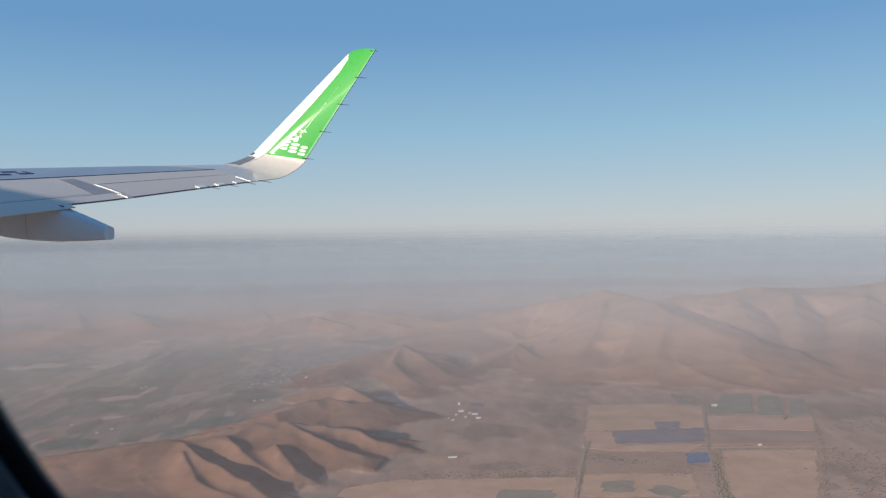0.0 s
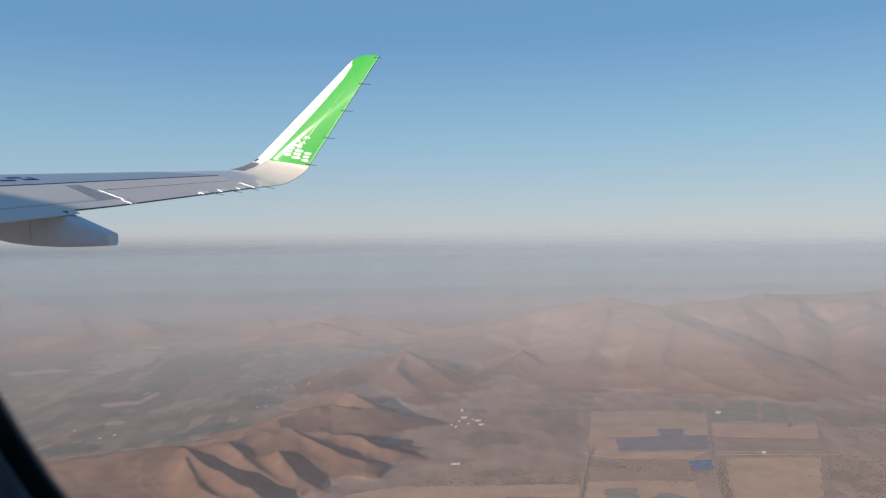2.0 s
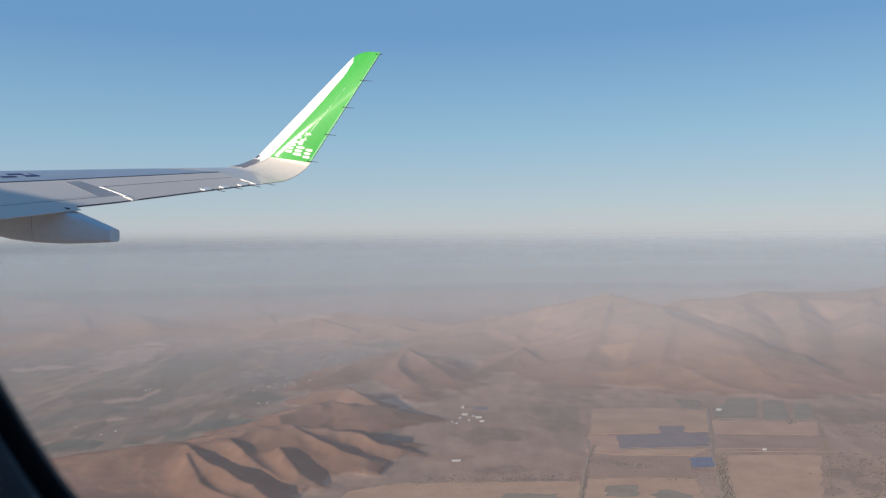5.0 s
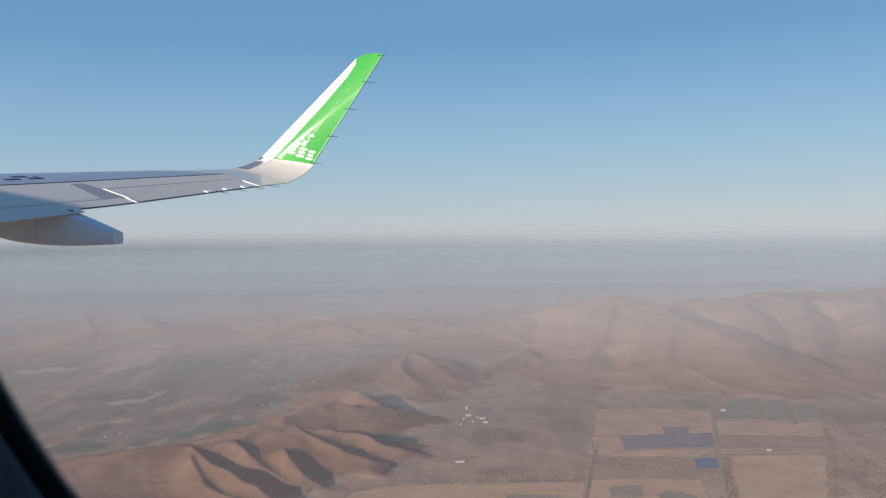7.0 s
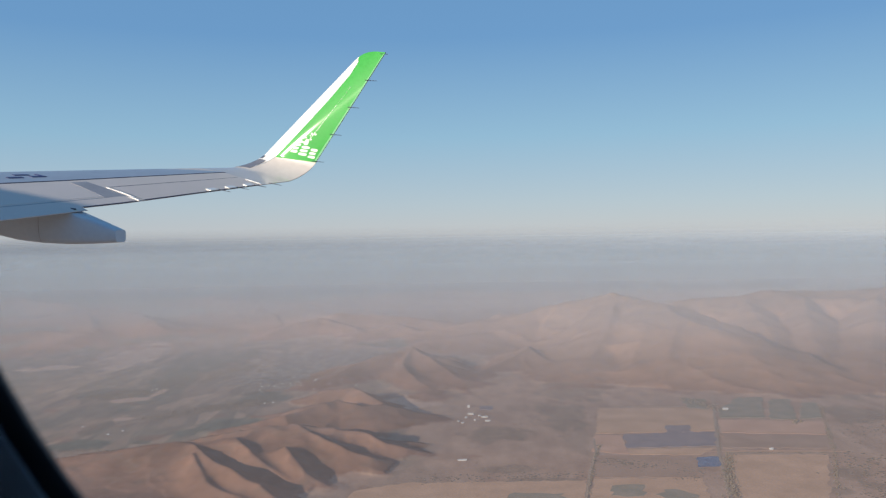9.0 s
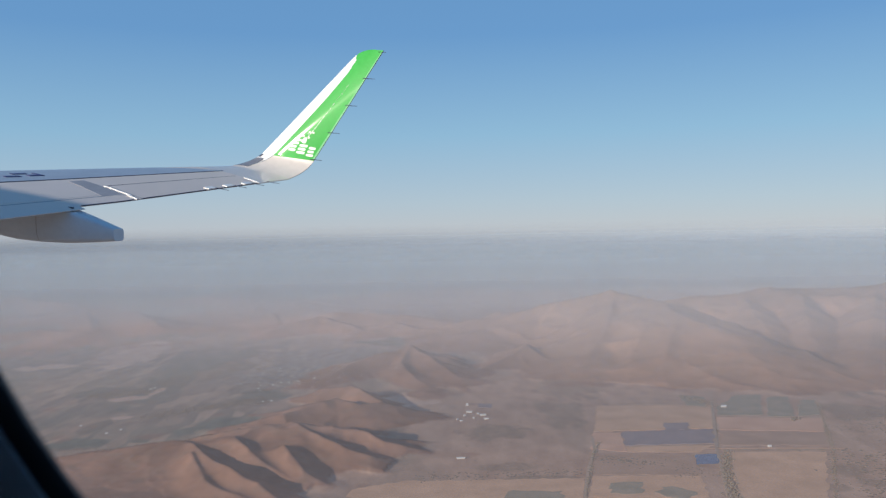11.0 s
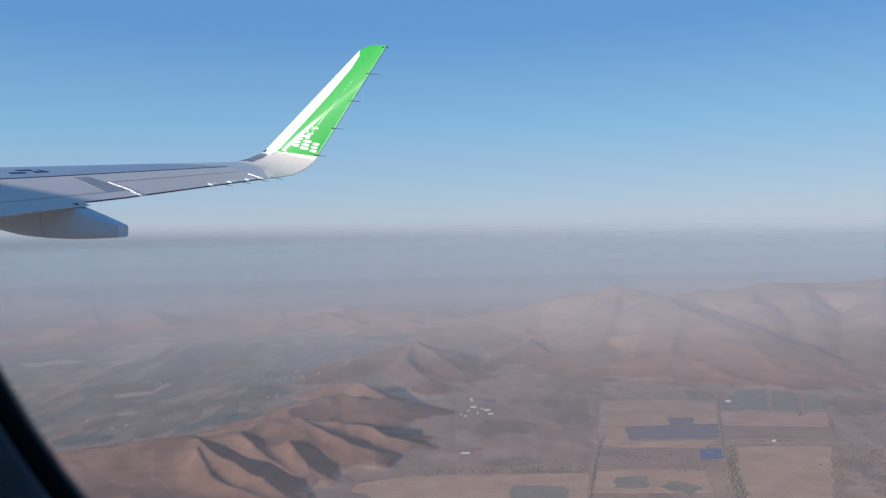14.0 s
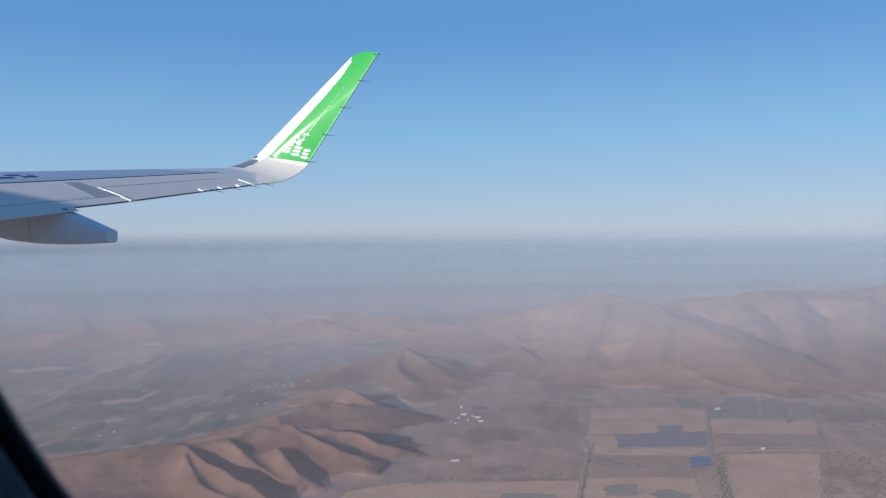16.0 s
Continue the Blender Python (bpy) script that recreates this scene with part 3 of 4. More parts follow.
# dark blue bars painted on the upper skin
for s0, v0, v1 in ((1.80, 0.235, 0.265), (1.86, 0.315, 0.345), (1.915, 0.235, 0.265), (1.95, 0.30, 0.335)):
    part("marking", box_patch(s0, s0 + 0.055, v0, v1, 3, 2, 0.012), NAVY, wing, "dark blue painted bar")
part("marking", box_patch(1.80, 1.812, 0.235, 0.345, 1, 5, 0.012), NAVY, wing, "dark blue painted bar")
part("marking", box_patch(1.995, 2.005, 0.24, 0.335, 1, 5, 0.012), NAVY, wing, "dark blue painted bar")


def rod(a, b, r0, r1, n=8):
    bm = bmesh.new()
    d = (b - a).normalized()
    x = d.orthogonal().normalized()
    y = d.cross(x)
    rings = []
    for p, r in ((a, r0), (a.lerp(b, 0.5), (r0 + r1) / 2), (b, r1)):
        rings.append([bm.verts.new(p + (x * math.cos(t) + y * math.sin(t)) * r) for t in (2 * math.pi * k / n for k in range(n))])
    for p, q in zip(rings, rings[1:]):
        for k in range(n):
            bm.faces.new((p[k], p[(k + 1) % n], q[(k + 1) % n], q[k]))
    bm.faces.new(rings[0])
    bm.faces.new(rings[-1])
    return bm


# static wicks on the trailing edge; white mounts paint the glints at their roots
for s in (2.47, 2.585, 2.70):
    part("wick_mount_glint", box_patch(s, s + 0.046, 0.945, 1.0, 2, 3, 0.020), WHITE, wing, "white mount painted as a glint")
    a = surf(s + 0.06, 0.98, 1, 0.0)
    part("static_wick", rod(a, a + AFT * 0.24 - UP * 0.015, 0.007, 0.004), SEAL_SHADE, wing, "thin black wick")
a = surf(2.86, 0.98)
part("static_wick", rod(a, a + AFT * 0.26 - UP * 0.015, 0.007, 0.004), SEAL_SHADE, wing, "thin black wick")

# upturned tip: white leading band, green panel, marks
winglet = part("winglet", loft(spans(2.806, 3, 5) + spans(3, 3.3, 16)[1:] + spans(3.3, 3.9, 12)[1:] + spans(3.9, 4, 14)[1:], False, True), CREAM, airliner, "white upturned wing tip with a green panel", True)


def green_edge(s):
    """Where white turns to green, as a part of the chord; the cap is all green."""
    low = 0.245 + min(0.085, max(0.0, (s - 3.24) * 0.2)) - max(0.0, s - 3.84) * 1.2
    return low * min(1.0, max(0.0, (3.962 - s) / 0.03))


def green_span(i, j):
    return 3.218 + 0.022 * j + (4.0 - 3.218 - 0.022 * j) * i


part("green_panel", patch(green_span, lambda i, j: green_edge(green_span(i, j)) + (1.0 - green_edge(green_span(i, j))) * j, 110, 14, 0.006), GREEN, winglet, "glossy green panel", True)
part("white_band", patch(lambda i, j: 3.15 + 0.805 * i, lambda i, j: 0.0 + (green_edge(3.15 + 0.805 * i) - 0.004) * j, 60, 6, 0.005), WHITE, winglet, "glossy white leading band", True)
part("trailing_trim", patch(lambda i, j: 3.25 + 0.74 * i, lambda i, j: 0.965 + 0.035 * j, 40, 2, 0.010), GREEN_EDGE, winglet, "pale green edge", True)
part("band_line", patch(lambda i, j: 3.03 + 0.88 * i, lambda i, j: green_edge(3.03 + 0.88 * i) - 0.06 * max(0.0, 0.2 - 0.88 * i) - 0.010 + 0.010 * j, 44, 1, 0.008), GREY_LOW, winglet, "grey joint line", True)
part("position_lamp", patch(lambda i, j: 3.025 + 0.14 * i, lambda i, j: 0.002 + (0.25 - 0.08 * i) * j, 8, 6, 0.009), LENS_GREY, winglet, "grey glass lamp cover", True)
part("lamp_rim", patch(lambda i, j: 3.165 + 0.014 * i, lambda i, j: 0.002 + 0.09 * j, 2, 5, 0.012), STEEL, winglet, "bright metal rim", True)
part("lamp_cover", patch(lambda i, j: 3.180 + 0.035 * i, lambda i, j: 0.002 + 0.055 * j, 2, 5, 0.010), LENS, winglet, "dark glass lamp cover", True)
# the emblem: plain white blocks and flecks, with the sun's glint painted in white
MARK = textured("white_emblem_and_glint_paint", (0.74, 0.78, 0.70), (0.82, 0.84, 0.78), 5.0, 0.45)


def emblem(s, v, ds, dv, lean=0.0, name="emblem_and_glint", label="white shape of the emblem and its painted glint"):
    """A raised mark with rounded corners."""
    def bent(i, j):
        x, y = 2 * i - 1, 2 * j - 1
        return 0.5 + 0.5 * x * math.sqrt(1 - 0.28 * y * y), 0.5 + 0.5 * y * math.sqrt(1 - 0.28 * x * x)
    part(name, patch(lambda i, j: s + ds * bent(i, j)[0], lambda i, j: v + dv * bent(i, j)[1] + lean * bent(i, j)[0], 6, 6, 0.008), MARK, winglet, label)


for s, v, dv in ((3.278, 0.425, 0.135), (3.268, 0.600, 0.165), (3.260, 0.805, 0.135)):
    emblem(s, v, 0.018, dv, -0.01)
    emblem(s + 0.024, v - 0.015, 0.017, dv * 0.92, -0.01)
    emblem(s + 0.047, v - 0.03, 0.018, dv, -0.01)
rnd = random.Random(4)
for k in range(26):
    s = 3.345 + 0.075 * rnd.random()
    v = 0.40 + 0.22 * rnd.random() + (s - 3.345) * 0.4
    emblem(s, v, 0.004 + 0.010 * rnd.random(), 0.015 + 0.03 * rnd.random(), -0.015)
# two larger white blobs paint the sun's glint on the emblem
emblem(3.340, 0.56, 0.034, 0.090, -0.03)
emblem(3.360, 0.53, 0.022, 0.060, 0.02)
# white flecks paint the glint that runs up along the seam
s = 3.385
while s < 3.74:
    step = 0.012 + 0.022 * rnd.random()
    emblem(s, 0.595 + 0.01 * rnd.random() + 0.10 * (s - 3.4), step * 0.8, max(0.006, 0.020 * (3.78 - s) / 0.4), 0.002, "seam_glint_fleck", "white fleck painted as a glint along a seam")
    s += step * (1.0 if s < 3.56 else 1.35)
for s in (3.245, 3.435, 3.625, 3.81, 3.985):
    a = surf(s, 0.93 if s < 3.9 else 0.8, 1, 0.012)
    part("static_wick", rod(a, a + AFT * (0.24 if s < 3.9 else 0.15), 0.008, 0.004), SEAL_SHADE, winglet, "thin black wick")

# flap track fairing: a boat-shaped pod under the trailing edge, its tail a piece of its own
POD_END = Vector((-4.535, 10.77, 0))
POD = [(0.0, 0.098, -0.066, 0.10), (0.014, 0.105, -0.070, 0.11), (0.4, 0.25, -0.082, 0.14), (0.83, 0.405, -0.086, 0.17), (1.25, 0.44, -0.065, 0.19),
       (1.7, 0.49, -0.02, 0.20), (2.1, 0.53, 0.058, 0.20), (2.8, 0.61, 0.20, 0.19), (3.6, 0.70, 0.38, 0.15), (4.3, 0.74, 0.60, 0.08)]


def pod_at(d):
    for (d0, *a), (d1, *b) in zip(POD, POD[1:]):
        if d <= d1:
            f = (d - d0) / (d1 - d0)
            return [p + (q - p) * f for p, q in zip(a, b)]
    return POD[-1][1:]


def pod(d_list, side=1.0):
    bm = bmesh.new()
    flat_aft = Vector((AFT.x, AFT.y, 0)).normalized()
    across = Vector((-flat_aft.y, flat_aft.x, 0))
    loops = []
    for d in d_list:
        top, low, half = pod_at(d)
        c = EYE + POD_END - flat_aft * d * 0.99 + Vector((0, 0, (top + low) / 2))
        pts = []
        for k in range(28):
            t = 2 * math.pi * k / 28
            cx, cz = math.cos(t), math.sin(t)
            ex = 0.32
            narrow = 1.0 - 0.22 * max(0.0, -cz)
            pts.append(c + across * half * side * narrow * math.copysign(abs(cx) ** ex, cx) + Vector((0, 0, (top - low) / 2 * math.copysign(abs(cz) ** ex, cz))))
        loops.append([bm.verts.new(p) for p in pts])
    for p, q in zip(loops, loops[1:]):
        for k in range(28):
            bm.faces.new((p[k], p[(k + 1) % 28], q[(k + 1) % 28], q[k]))
    bm.faces.new(loops[0])
    bm.faces.new(loops[-1])
    return bm


fairing = part("flap_fairing", pod(spans(1.27, 4.3, 20)), GREY_LOW, airliner, "grey boat-shaped fairing under the trailing edge", True)
part("fairing_tail", pod([0, 0.014, 0.03] + spans(0.06, 1.26, 14)), GREY_LOW, fairing, smooth=True)
part("fairing_seam", pod([1.258, 1.272], 0.985), DARK_GREY, fairing, "dark grey seam")
a = EYE + Vector((-5.30, 10.95, 0.405))
part("fairing_bracket", rod(a - AFT * 0.14, a + AFT * 0.08 + UP * 0.01, 0.014, 0.010), SEAL_SHADE, fairing, "small dark bracket")

# ---- fuselage and cabin window ----
AXIS = EYE - OUT * 1.65 - UP * 0.45


def tube(r, a0, a1, skip):
    """A tube round the cabin's axis with a rectangular opening for the window panel."""
    bm = bmesh.new()
    far_windows = [-4.2 + 0.53 * k for k in range(16)]
    stations = sorted(set([a0, a1, -0.30, 0.20, -0.50, 0.30] + [round(c + e, 3) for c in far_windows for e in (-0.12, 0.12)] + [a0 + (a1 - a0) * k / 30 for k in range(31)]))
    n = 96
    rings = []
    for d in stations:
        rings.append([bm.verts.new(AXIS + AFT * d + OUT * r * math.cos(t) + UP * r * math.sin(t)) for t in (2 * math.pi * k / n for k in range(n))])
    for (d0, p), (d1, q) in zip(zip(stations, rings), zip(stations[1:], rings[1:])):
        for k in range(n):
            mid = 2 * math.pi * (k + 0.5) / n
            if skip and d0 > -skip - 0.01 and d1 < skip * 0.5 + 0.06 and abs(math.sin(mid) * r - 0.50) < skip * 0.2 + 0.21 and math.cos(mid) > 0:
                continue
            if any(abs((d0 + d1) / 2 - c) < 0.12 for c in far_windows) and abs(math.sin(mid) * r - 0.50) < 0.19 and math.cos(mid) < 0:
                continue
            bm.faces.new((p[k], p[(k + 1) % n], q[(k + 1) % n], q[k]))
    bm.faces.new(rings[0])
    bm.faces.new(rings[-1])
    return bm


fuselage = part("fuselage", tube(1.975, -19, 9, 0.50), SKIN, airliner, "white painted fuselage skin", True)
part("cabin_lining", tube(1.88, -18.8, 8.8, 0.30), LINING, fuselage, "blue-grey cabin lining", True)

WIN_A, WIN_U = -0.0632, 0.054   # the window's middle, aft of and above the eye


def outline(hx, hz, r, n=14):
    pts = []
    for cx, cz, t0 in ((hx - r, hz - r, 0), (-hx + r, hz - r, 90), (-hx + r, -hz + r, 180), (hx - r, -hz + r, 270)):
        for k in range(n + 1):
            t = radians(t0 + 90 * k / n)
            c, s = math.cos(t), math.sin(t)
            pts.append((cx + r * math.copysign(abs(c) ** 1.3, c), cz + r * math.copysign(abs(s) ** 1.3, s)))
    return pts


def window_ring(rings):
    """Rounded frames swept one into the next: (half width, half height, corner, distance out from the eye)."""
    bm = bmesh.new()
    loops = []
    for hx, hz, r, out in rings:
        loops.append([bm.verts.new(EYE + OUT * out + AFT * (WIN_A + x) + UP * (WIN_U + z)) for x, z in outline(hx, hz, r)])
    n = len(loops[0])
    closed = loops + [loops[0]]
    for p, q in zip(closed, closed[1:]):
        for k in range(n):
            bm.faces.new((p[k], p[(k + 1) % n], q[(k + 1) % n], q[k]))
    return bm


window = part("cabin_window", window_ring([(0.149, 0.184, 0.1235, 0.1548), (0.156, 0.191, 0.129, 0.149), (0.175, 0.21, 0.145, 0.143), (0.22, 0.255, 0.16, 0.140), (0.30, 0.30, 0.10, 0.160), (0.46, 0.40, 0.06, 0.170), (0.46, 0.40, 0.06, 0.190),
                                          (0.172, 0.207, 0.14, 0.182), (0.157, 0.192, 0.131, 0.168)]), LINING, airliner, "blue-grey window surround", True)
part("window_seal", window_ring([(0.145, 0.180, 0.12, 0.160), (0.1462, 0.1812, 0.1211, 0.1578), (0.1492, 0.1842, 0.1237, 0.1560), (0.155, 0.190, 0.129, 0.158), (0.156, 0.191, 0.130, 0.168), (0.148, 0.183, 0.123, 0.164)]), RUBBER, window, "black rubber window seal", True)

# ---- fields, tracks, ponds ----
def plot(name, corners, mat, label, category, lift=0.5, group="", wear=1.3):
    """A flat piece of farmland with worn, uneven borders."""
    rnd = random.Random(int(corners[0][0] * 7 + corners[0][1]))
    rim = []
    for (x0, y0), (x1, y1) in zip(corners, corners[1:] + corners[:1]):
        n = max(2, int(math.hypot(x1 - x0, y1 - y0) / 4))
        for k in range(n):
            f = k / n
            w = 0.0 if k == 0 else wear
            rim.append((x0 + (x1 - x0) * f + rnd.uniform(-w, w), y0 + (y1 - y0) * f + rnd.uniform(-w, w)))
    bm = bmesh.new()
    top = [bm.verts.new((x, y, lift)) for x, y in rim]
    low = [bm.verts.new((x, y, -1.5)) for x, y in rim]
    bm.faces.new(top)
    for k in range(len(rim)):
        m = (k + 1) % len(rim)
        bm.faces.new((top[k], top[m], low[m], low[k]))
    bmesh.ops.triangulate(bm, faces=[f for f in bm.faces if len(f.verts) > 4])
    ob = part(name, bm, mat, None)
    return tagged(ob, label, category, group)


FIELDS = "fields on the plain"
plot("field", [(123, 656), (219, 655), (194, 577), (105, 573)], STUBBLE, "bare tan field with straight borders", "field", 0.14, FIELDS)
plot("field", [(104, 571), (124, 570), (117, 520), (94, 528)], STUBBLE_RED, "narrow reddish field beside a track", "field", 0.14, FIELDS)
plot("field", [(119, 532), (180, 533), (163, 516), (118, 519)], STUBBLE, "pale dry strip of field", "field", 0.14, FIELDS)
plot("orchard", [(125, 571), (193, 575), (181, 537), (119, 535)], ORCHARD, "dark purple-grey orchard in a tan field", "orchard", 0.24, FIELDS)
plot("orchard", [(163, 596), (181, 595), (174, 574), (157, 574)], ORCHARD, "small dark orchard block", "orchard", 0.24, FIELDS)
plot("crop_field", [(252, 691), (273, 690), (246, 616), (212, 617), (219, 643)], CROP, "dull green crop field below the mountain", "field", 0.20, FIELDS)
plot("crop_field", [(275, 680), (294, 681), (268, 609), (248, 611)], CROP, "dull green crop field beside a hedge", "field", 0.20, FIELDS)
plot("crop_field", [(297, 666), (310, 665), (290, 613), (271, 610)], CROP, "dull green crop field at the plain's edge", "field", 0.20, FIELDS)
plot("crop_field", [(203, 692), (221, 685), (211, 645), (197, 652)], CROP, "small green field by the road", "field", 0.20, FIELDS)
plot("field", [(208, 612), (286, 602), (269, 563), (198, 573)], STUBBLE_RED, "pinkish bare field", "field", 0.14, FIELDS)
plot("field", [(197, 571), (268, 561), (254, 529), (185, 532)], FALLOW, "grey fallow field", "field", 0.14, FIELDS)
plot("field", [(182, 516), (247, 514), (195, 405), (152, 406)], STUBBLE, "large bare tan field", "field", 0.14, FIELDS)
plot("field", [(95, 518), (158, 514), (150, 470), (86, 472)], FALLOW, "patchy fallow field with dark spots", "field", 0.14, FIELDS)
plot("field", [(85, 470), (150, 468), (142, 430), (75, 432)], STUBBLE, "dry field with green plots", "field", 0.14, FIELDS)
plot("crop_field", [(93, 456), (112, 457), (107, 438), (89, 439)], CROP, "dark green rectangular plot", "field", 0.24, FIELDS, 2.2)
plot("crop_field", [(114, 440), (127, 449), (138, 438), (126, 425)], CROP, "dark green rounded plot", "field", 0.24, FIELDS, 2.2)
plot("field", [(-58, 452), (-30, 466), (80, 467), (70, 415), (-62, 415)], STUBBLE, "dry field at the hills' foot", "field", 0.14, FIELDS)
plot("crop_field", [(32, 444), (63, 444), (58, 417), (27, 418)], CROP, "dull green plot in a dry field", "field", 0.24, FIELDS, 2.2)
plot("greenhouse_plot", [(24, 672), (36, 670), (33, 655), (23, 657)], ORCHARD, "bluish covered plot beside farm buildings", "field", 0.2)
plot("pond", [(160, 511), (174, 512), (168, 491), (154, 490)], POND, "rectangular blue irrigation pond", "pond", 0.24)




def track(name, line, width, mat, label, category):
    bm = bmesh.new()
    sides = []
    for k, (x, y) in enumerate(line):
        x0, y0 = line[max(0, k - 1)]
        x1, y1 = line[min(len(line) - 1, k + 1)]
        d = Vector((y0 - y1, x1 - x0, 0)).normalized() * width / 2
        sides.append([bm.verts.new(Vector((x, y, z)) + d * m) for z, m in ((-1, 1), (0.22, 1), (0.22, -1), (-1, -1))])
    for p, q in zip(sides, sides[1:]):
        for k in range(3):
            bm.faces.new((p[k], p[k + 1], q[k + 1], q[k]))
    return tagged(part(name, bm, mat, None), label, category)


track("dirt_road", [(234, 705), (224, 670), (197, 584), (177, 520), (150, 420)], 2.2, TRACK, "pale dirt road between fields", "road")
track("dirt_road", [(101, 560), (97, 528), (84, 480), (71, 420)], 2.0, TRACK, "pale dirt road beside a hedge", "road")
track("dirt_road", [(170, 525), (215, 524), (262, 521)], 1.4, FALLOW, "dull earth road across the plain", "road")


# ---- trees, hedges and scrub ----
def clumps(name, spots, label, category):
    """Many small uneven leaf clumps."""
    rnd = random.Random(len(spots))
    verts, faces = [], []
    heights = land_height(np.array([p[0] for p in spots]), np.array([p[1] for p in spots]))
    for (x, y, r), z in zip(spots, heights.tolist()):
        b = len(verts)
        r *= 0.9 if name == "scrub" else 0.42 if name == "hedge" else 0.62
        h = r * rnd.uniform(1.0, 1.7) * (0.35 if name == "scrub" else 1.0)
        for ring_z, k in ((0.0, 0.75), (0.45, 1.0), (0.85, 0.6)):
            for q in range(5):
                t = 2 * math.pi * (q + rnd.random() * 0.5) / 5
                w = r * k * rnd.uniform(0.7, 1.25)
                verts.append((x + w * math.cos(t), y + w * math.sin(t), z + h * ring_z - 0.1))
        verts.append((x, y, z + h))
        for k in range(2):
            for q in range(5):
                faces.append((b + 5 * k + q, b + 5 * k + (q + 1) % 5, b + 5 * k + 5 + (q + 1) % 5, b + 5 * k + 5 + q))
        for q in range(5):
            faces.append((b + 10 + q, b + 10 + (q + 1) % 5, b + 15))
    ob = mesh_object(name, verts, faces, THORN if name == "scrub" else LEAF)
    return tagged(ob, label, category, kind="stuff")


def along(line, n, spread, r0, r1, seed):
    rnd = random.Random(seed)
    out = []
    for k in range(n):
        f = rnd.random() * (len(line) - 1)
        i = min(int(f), len(line) - 2)
        f -= i
        (x0, y0), (x1, y1) = line[i], line[i + 1]
        out.append((x0 + (x1 - x0) * f + rnd.gauss(0, spread), y0 + (y1 - y0) * f + rnd.gauss(0, spread), rnd.uniform(r0, r1)))
    return out


clumps("hedge", along([(103, 545), (94, 515), (82, 465), (70, 415)], 374, 0.7, 0.5, 1.2, 1), "dark hedge of trees along a dirt track", "hedge")
clumps("hedge", along([(222, 668), (200, 590), (180, 524)], 198, 0.7, 0.4, 0.9, 2), "thin dark hedge along a road", "hedge")
clumps("hedge", along([(183, 517), (168, 478), (158, 440), (152, 415)], 506, 2.0, 0.7, 1.7, 3), "thick dark tree row beside a field", "hedge")
clumps("hedge", along([(182, 521), (254, 518)], 330, 0.5, 0.4, 0.8, 4), "low dark hedge at a field border", "hedge")
clumps("hedge", along([(310, 660), (254, 520), (205, 415)], 440, 1.0, 0.5, 1.2, 5), "dark hedge along the plain's edge", "hedge")
clumps("hedge", along([(140, 660), (222, 657)], 176, 0.5, 0.4, 0.7, 6), "thin hedge below the mountain", "hedge")
clumps("tree_clump", along([(262, 597), (268, 604)], 30, 1.3, 0.8, 1.6, 7), "dark clump of trees in a field", "trees")
clumps("tree_clump", along([(203, 690), (218, 652)], 110, 4.0, 0.6, 1.3, 8), "grove of dull green trees by the road", "trees")
clumps("scrub", along([(100, 505), (112, 500), (125, 490)], 130, 5.0, 0.5, 1.3, 9), "dark scrub spots in a fallow field", "scrub")
clumps("scrub", along([(128, 505), (152, 480), (135, 465)], 130, 6.0, 0.4, 1.0, 10), "dark scrub in a fallow field", "scrub")
clumps("scrub", along([(-20, 472), (40, 475), (80, 478)], 260, 4.0, 0.4, 1.0, 11), "dark line of scrub above a dry field", "scrub")
clumps("scrub", along([(255, 500), (280, 470), (240, 430), (300, 420)], 620, 14.0, 0.5, 1.5, 12), "dark thorn scrub on the plain", "scrub")
clumps("scrub", along([(300, 560), (340, 600), (360, 560)], 300, 16.0, 0.5, 1.2, 13), "thorn scrub on the plain", "scrub")
clumps("scrub", along([(0, 560), (60, 580), (80, 640), (60, 700)], 420, 20.0, 0.3, 0.8, 14), "sparse thorn scrub on the plain", "scrub")
clumps("tree_clump", along([(-250, 640), (-205, 680), (-170, 700)], 1500, 9.0, 0.35, 0.9, 15), "dark river wood in the valley", "trees")
clumps("tree_clump", along([(-300, 760), (-260, 830), (-230, 900)], 1500, 16.0, 0.35, 0.9, 16), "grey-green wood in the valley", "trees")
clumps("tree_clump", along([(-340, 730), (-290, 745)], 600, 8.0, 0.35, 0.9, 17), "dark grove in the valley", "trees")
clumps("tree_clump", along([(-240, 540), (-200, 552), (-150, 570)], 800, 6.0, 0.3, 0.8, 18), "trees at the foot of a brown hill", "trees")
clumps("tree_clump", along([(-220, 780), (-150, 790), (-110, 850), (-60, 900)], 1600, 18.0, 0.3, 0.8, 19), "trees among the houses of a village", "trees")


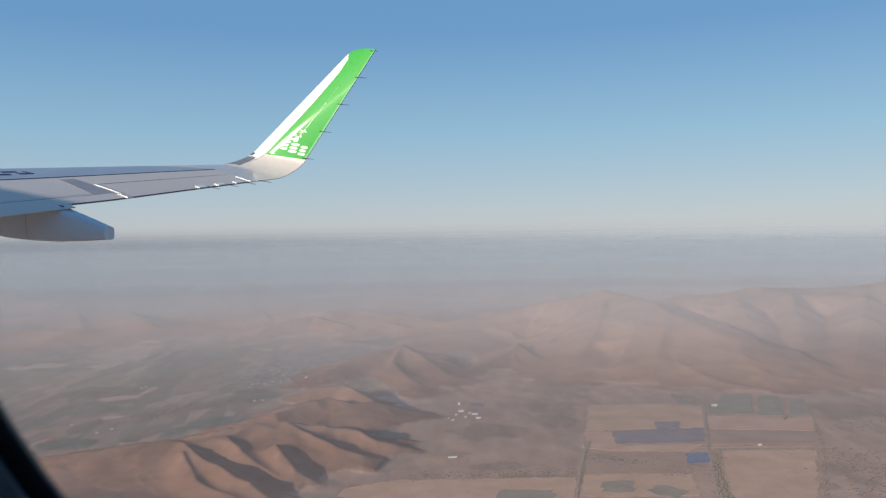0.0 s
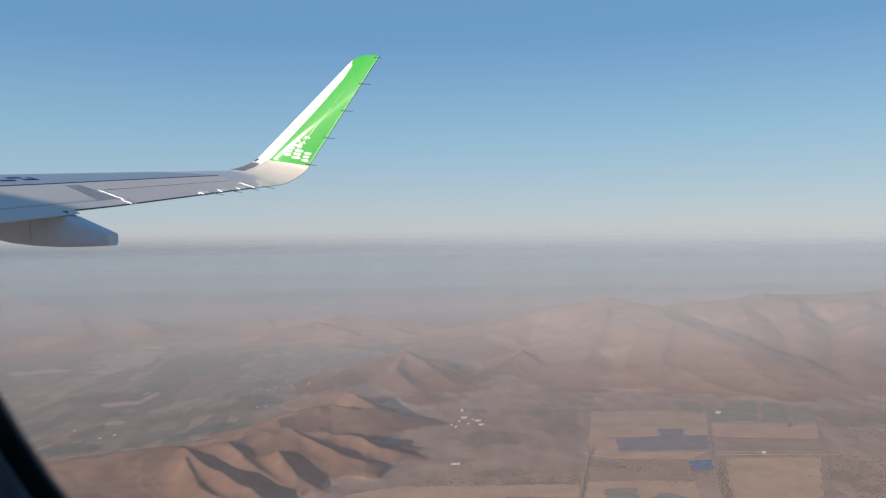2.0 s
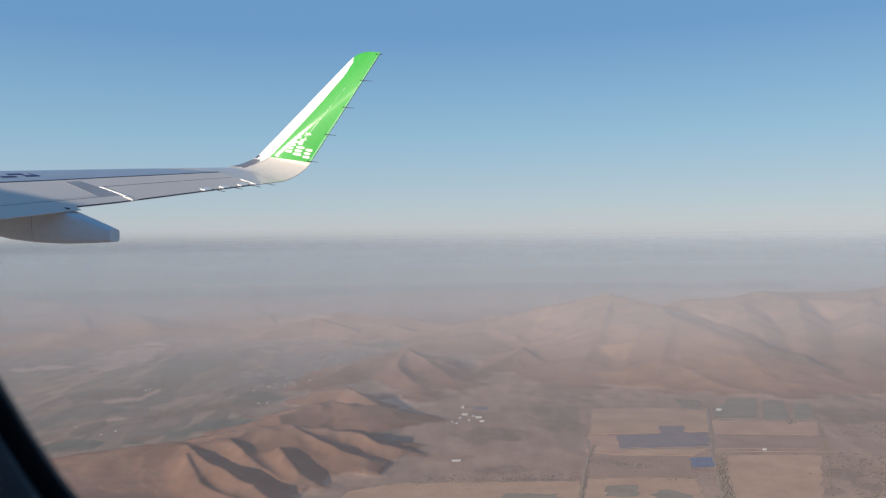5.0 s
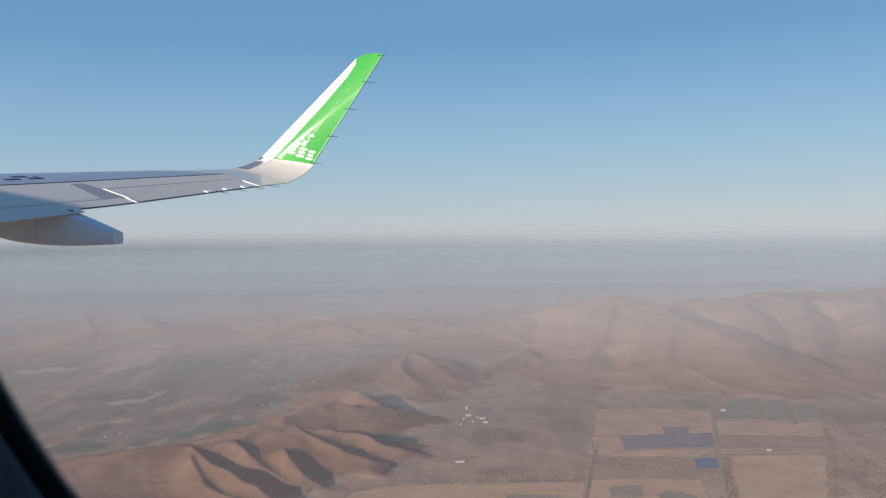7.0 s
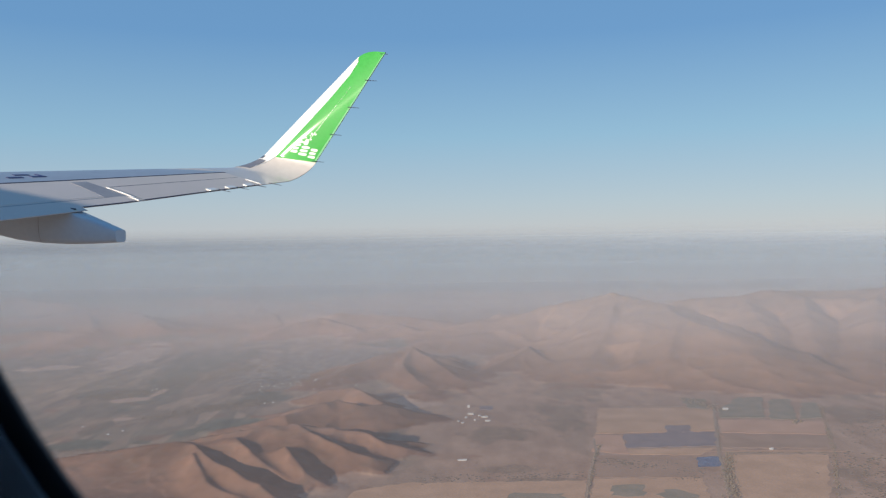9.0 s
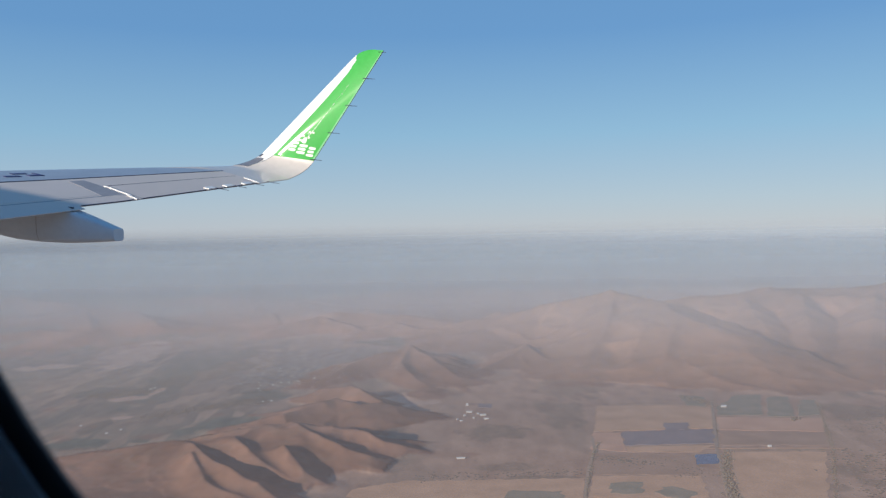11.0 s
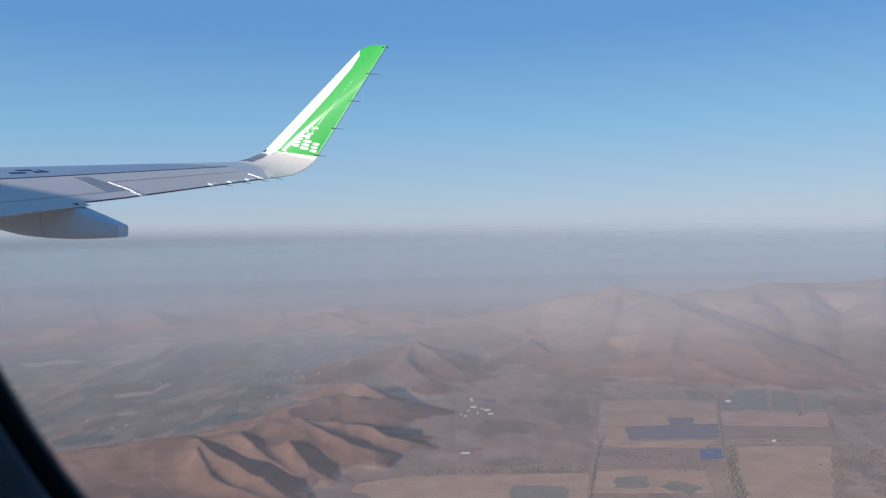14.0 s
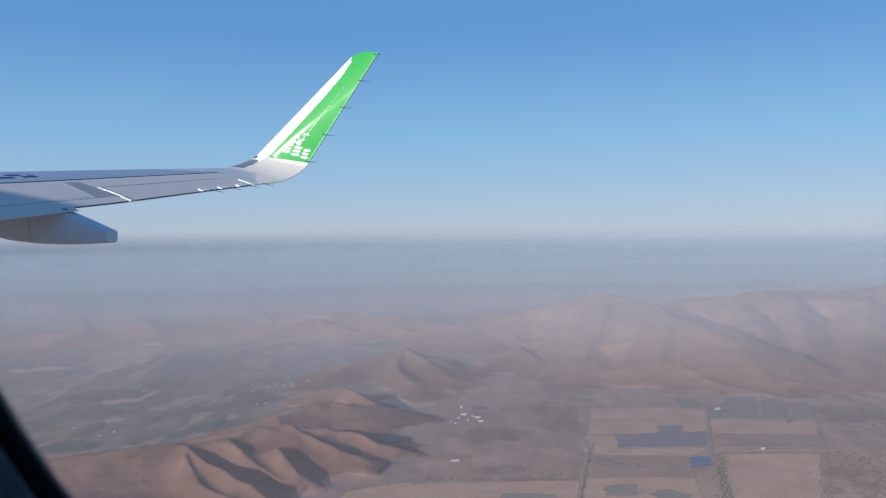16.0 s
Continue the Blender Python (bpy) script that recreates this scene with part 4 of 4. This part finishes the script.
# ---- houses ----
def house(x, y, w, d, h, turn, label, group=""):
    z = float(land_height(np.array([x]), np.array([y]))[0])
    ob = thing("house", (x, y, z), label, "house", group)
    c, s = math.cos(turn), math.sin(turn)

    def at(px, py, pz):
        return (x + px * c - py * s, y + px * s + py * c, z + pz)
    bm = bmesh.new()
    low = [bm.verts.new(at(px, py, -0.6)) for px, py in ((-w, -d), (w, -d), (w, d), (-w, d))]
    top = [bm.verts.new(at(px, py, h)) for px, py in ((-w, -d), (w, -d), (w, d), (-w, d))]
    g0, g1 = bm.verts.new(at(-w, 0, h * 1.35)), bm.verts.new(at(w, 0, h * 1.35))
    for k in range(4):
        bm.faces.new((low[k], low[(k + 1) % 4], top[(k + 1) % 4], top[k]))
    bm.faces.new(low)
    bm.faces.new((top[0], top[3], g0))
    bm.faces.new((top[1], top[2], g1))
    part("wall", bm, PLASTER, ob)
    bm = bmesh.new()
    e = 1.12
    prof = [(-d * e, h * 0.97), (0, h * 1.37), (d * e, h * 0.97), (0, h * 1.47)]
    a = [bm.verts.new(at(-w * e, py, pz)) for py, pz in prof]
    b = [bm.verts.new(at(w * e, py, pz)) for py, pz in prof]
    for k in range(4):
        bm.faces.new((a[k], a[(k + 1) % 4], b[(k + 1) % 4], b[k]))
    bm.faces.new(a)
    bm.faces.new(b)
    part("roof", bm, ROOF, ob)
    return ob


FARM = "farm buildings on the plain"
for x, y, w, d, h, a in ((14, 665, 1.3, 1.0, 2.2, 0.1), (15, 640, 3.2, 1.2, 1.5, 0.05), (11, 628, 1.2, 0.9, 1.2, 0.4), (26, 629, 3.4, 1.1, 1.4, 0.1),
                         (28, 616, 2.6, 0.9, 1.2, 0.1), (22, 634, 1.2, 0.9, 1.2, 0.3), (5, 615, 1.0, 0.8, 1.1, 0.7), (8, 611, 1.4, 0.8, 1.0, 0.2), (18, 620, 1.0, 1.0, 1.0, 0.0)):
    house(x, y, w * 0.7, d * 0.7, h * 0.7, a, "white farm building with a pale roof", FARM)
house(225, 644, 2.0, 1.0, 1.3, 0.1, "small white house among green fields")
house(215, 527, 1.1, 0.7, 0.9, 0.2, "tiny white shed beside a hedge")
house(6, 511, 2.8, 0.9, 0.7, 0.1, "low pale shed on the dry plain")
VILLAGE = "village houses in the valley"
rnd = random.Random(21)
for k in range(46):
    x, y = rnd.gauss(-165, 34), rnd.gauss(775, 16)
    if k > 30:
        x, y = rnd.gauss(-110, 40), rnd.gauss(840, 22)
    house(x, y, rnd.uniform(0.35, 0.8), rnd.uniform(0.25, 0.45), rnd.uniform(0.3, 0.55), rnd.uniform(0, 3), "small white village house with a pale roof", VILLAGE)
for x, y in ((-167, 693), (-160, 695), (-292, 758), (-290, 764), (-293, 615), (-188, 863), (-262, 590), (-255, 600)):
    house(x, y, 0.9, 0.5, 0.6, 0.4, "lone white house in the valley", VILLAGE)
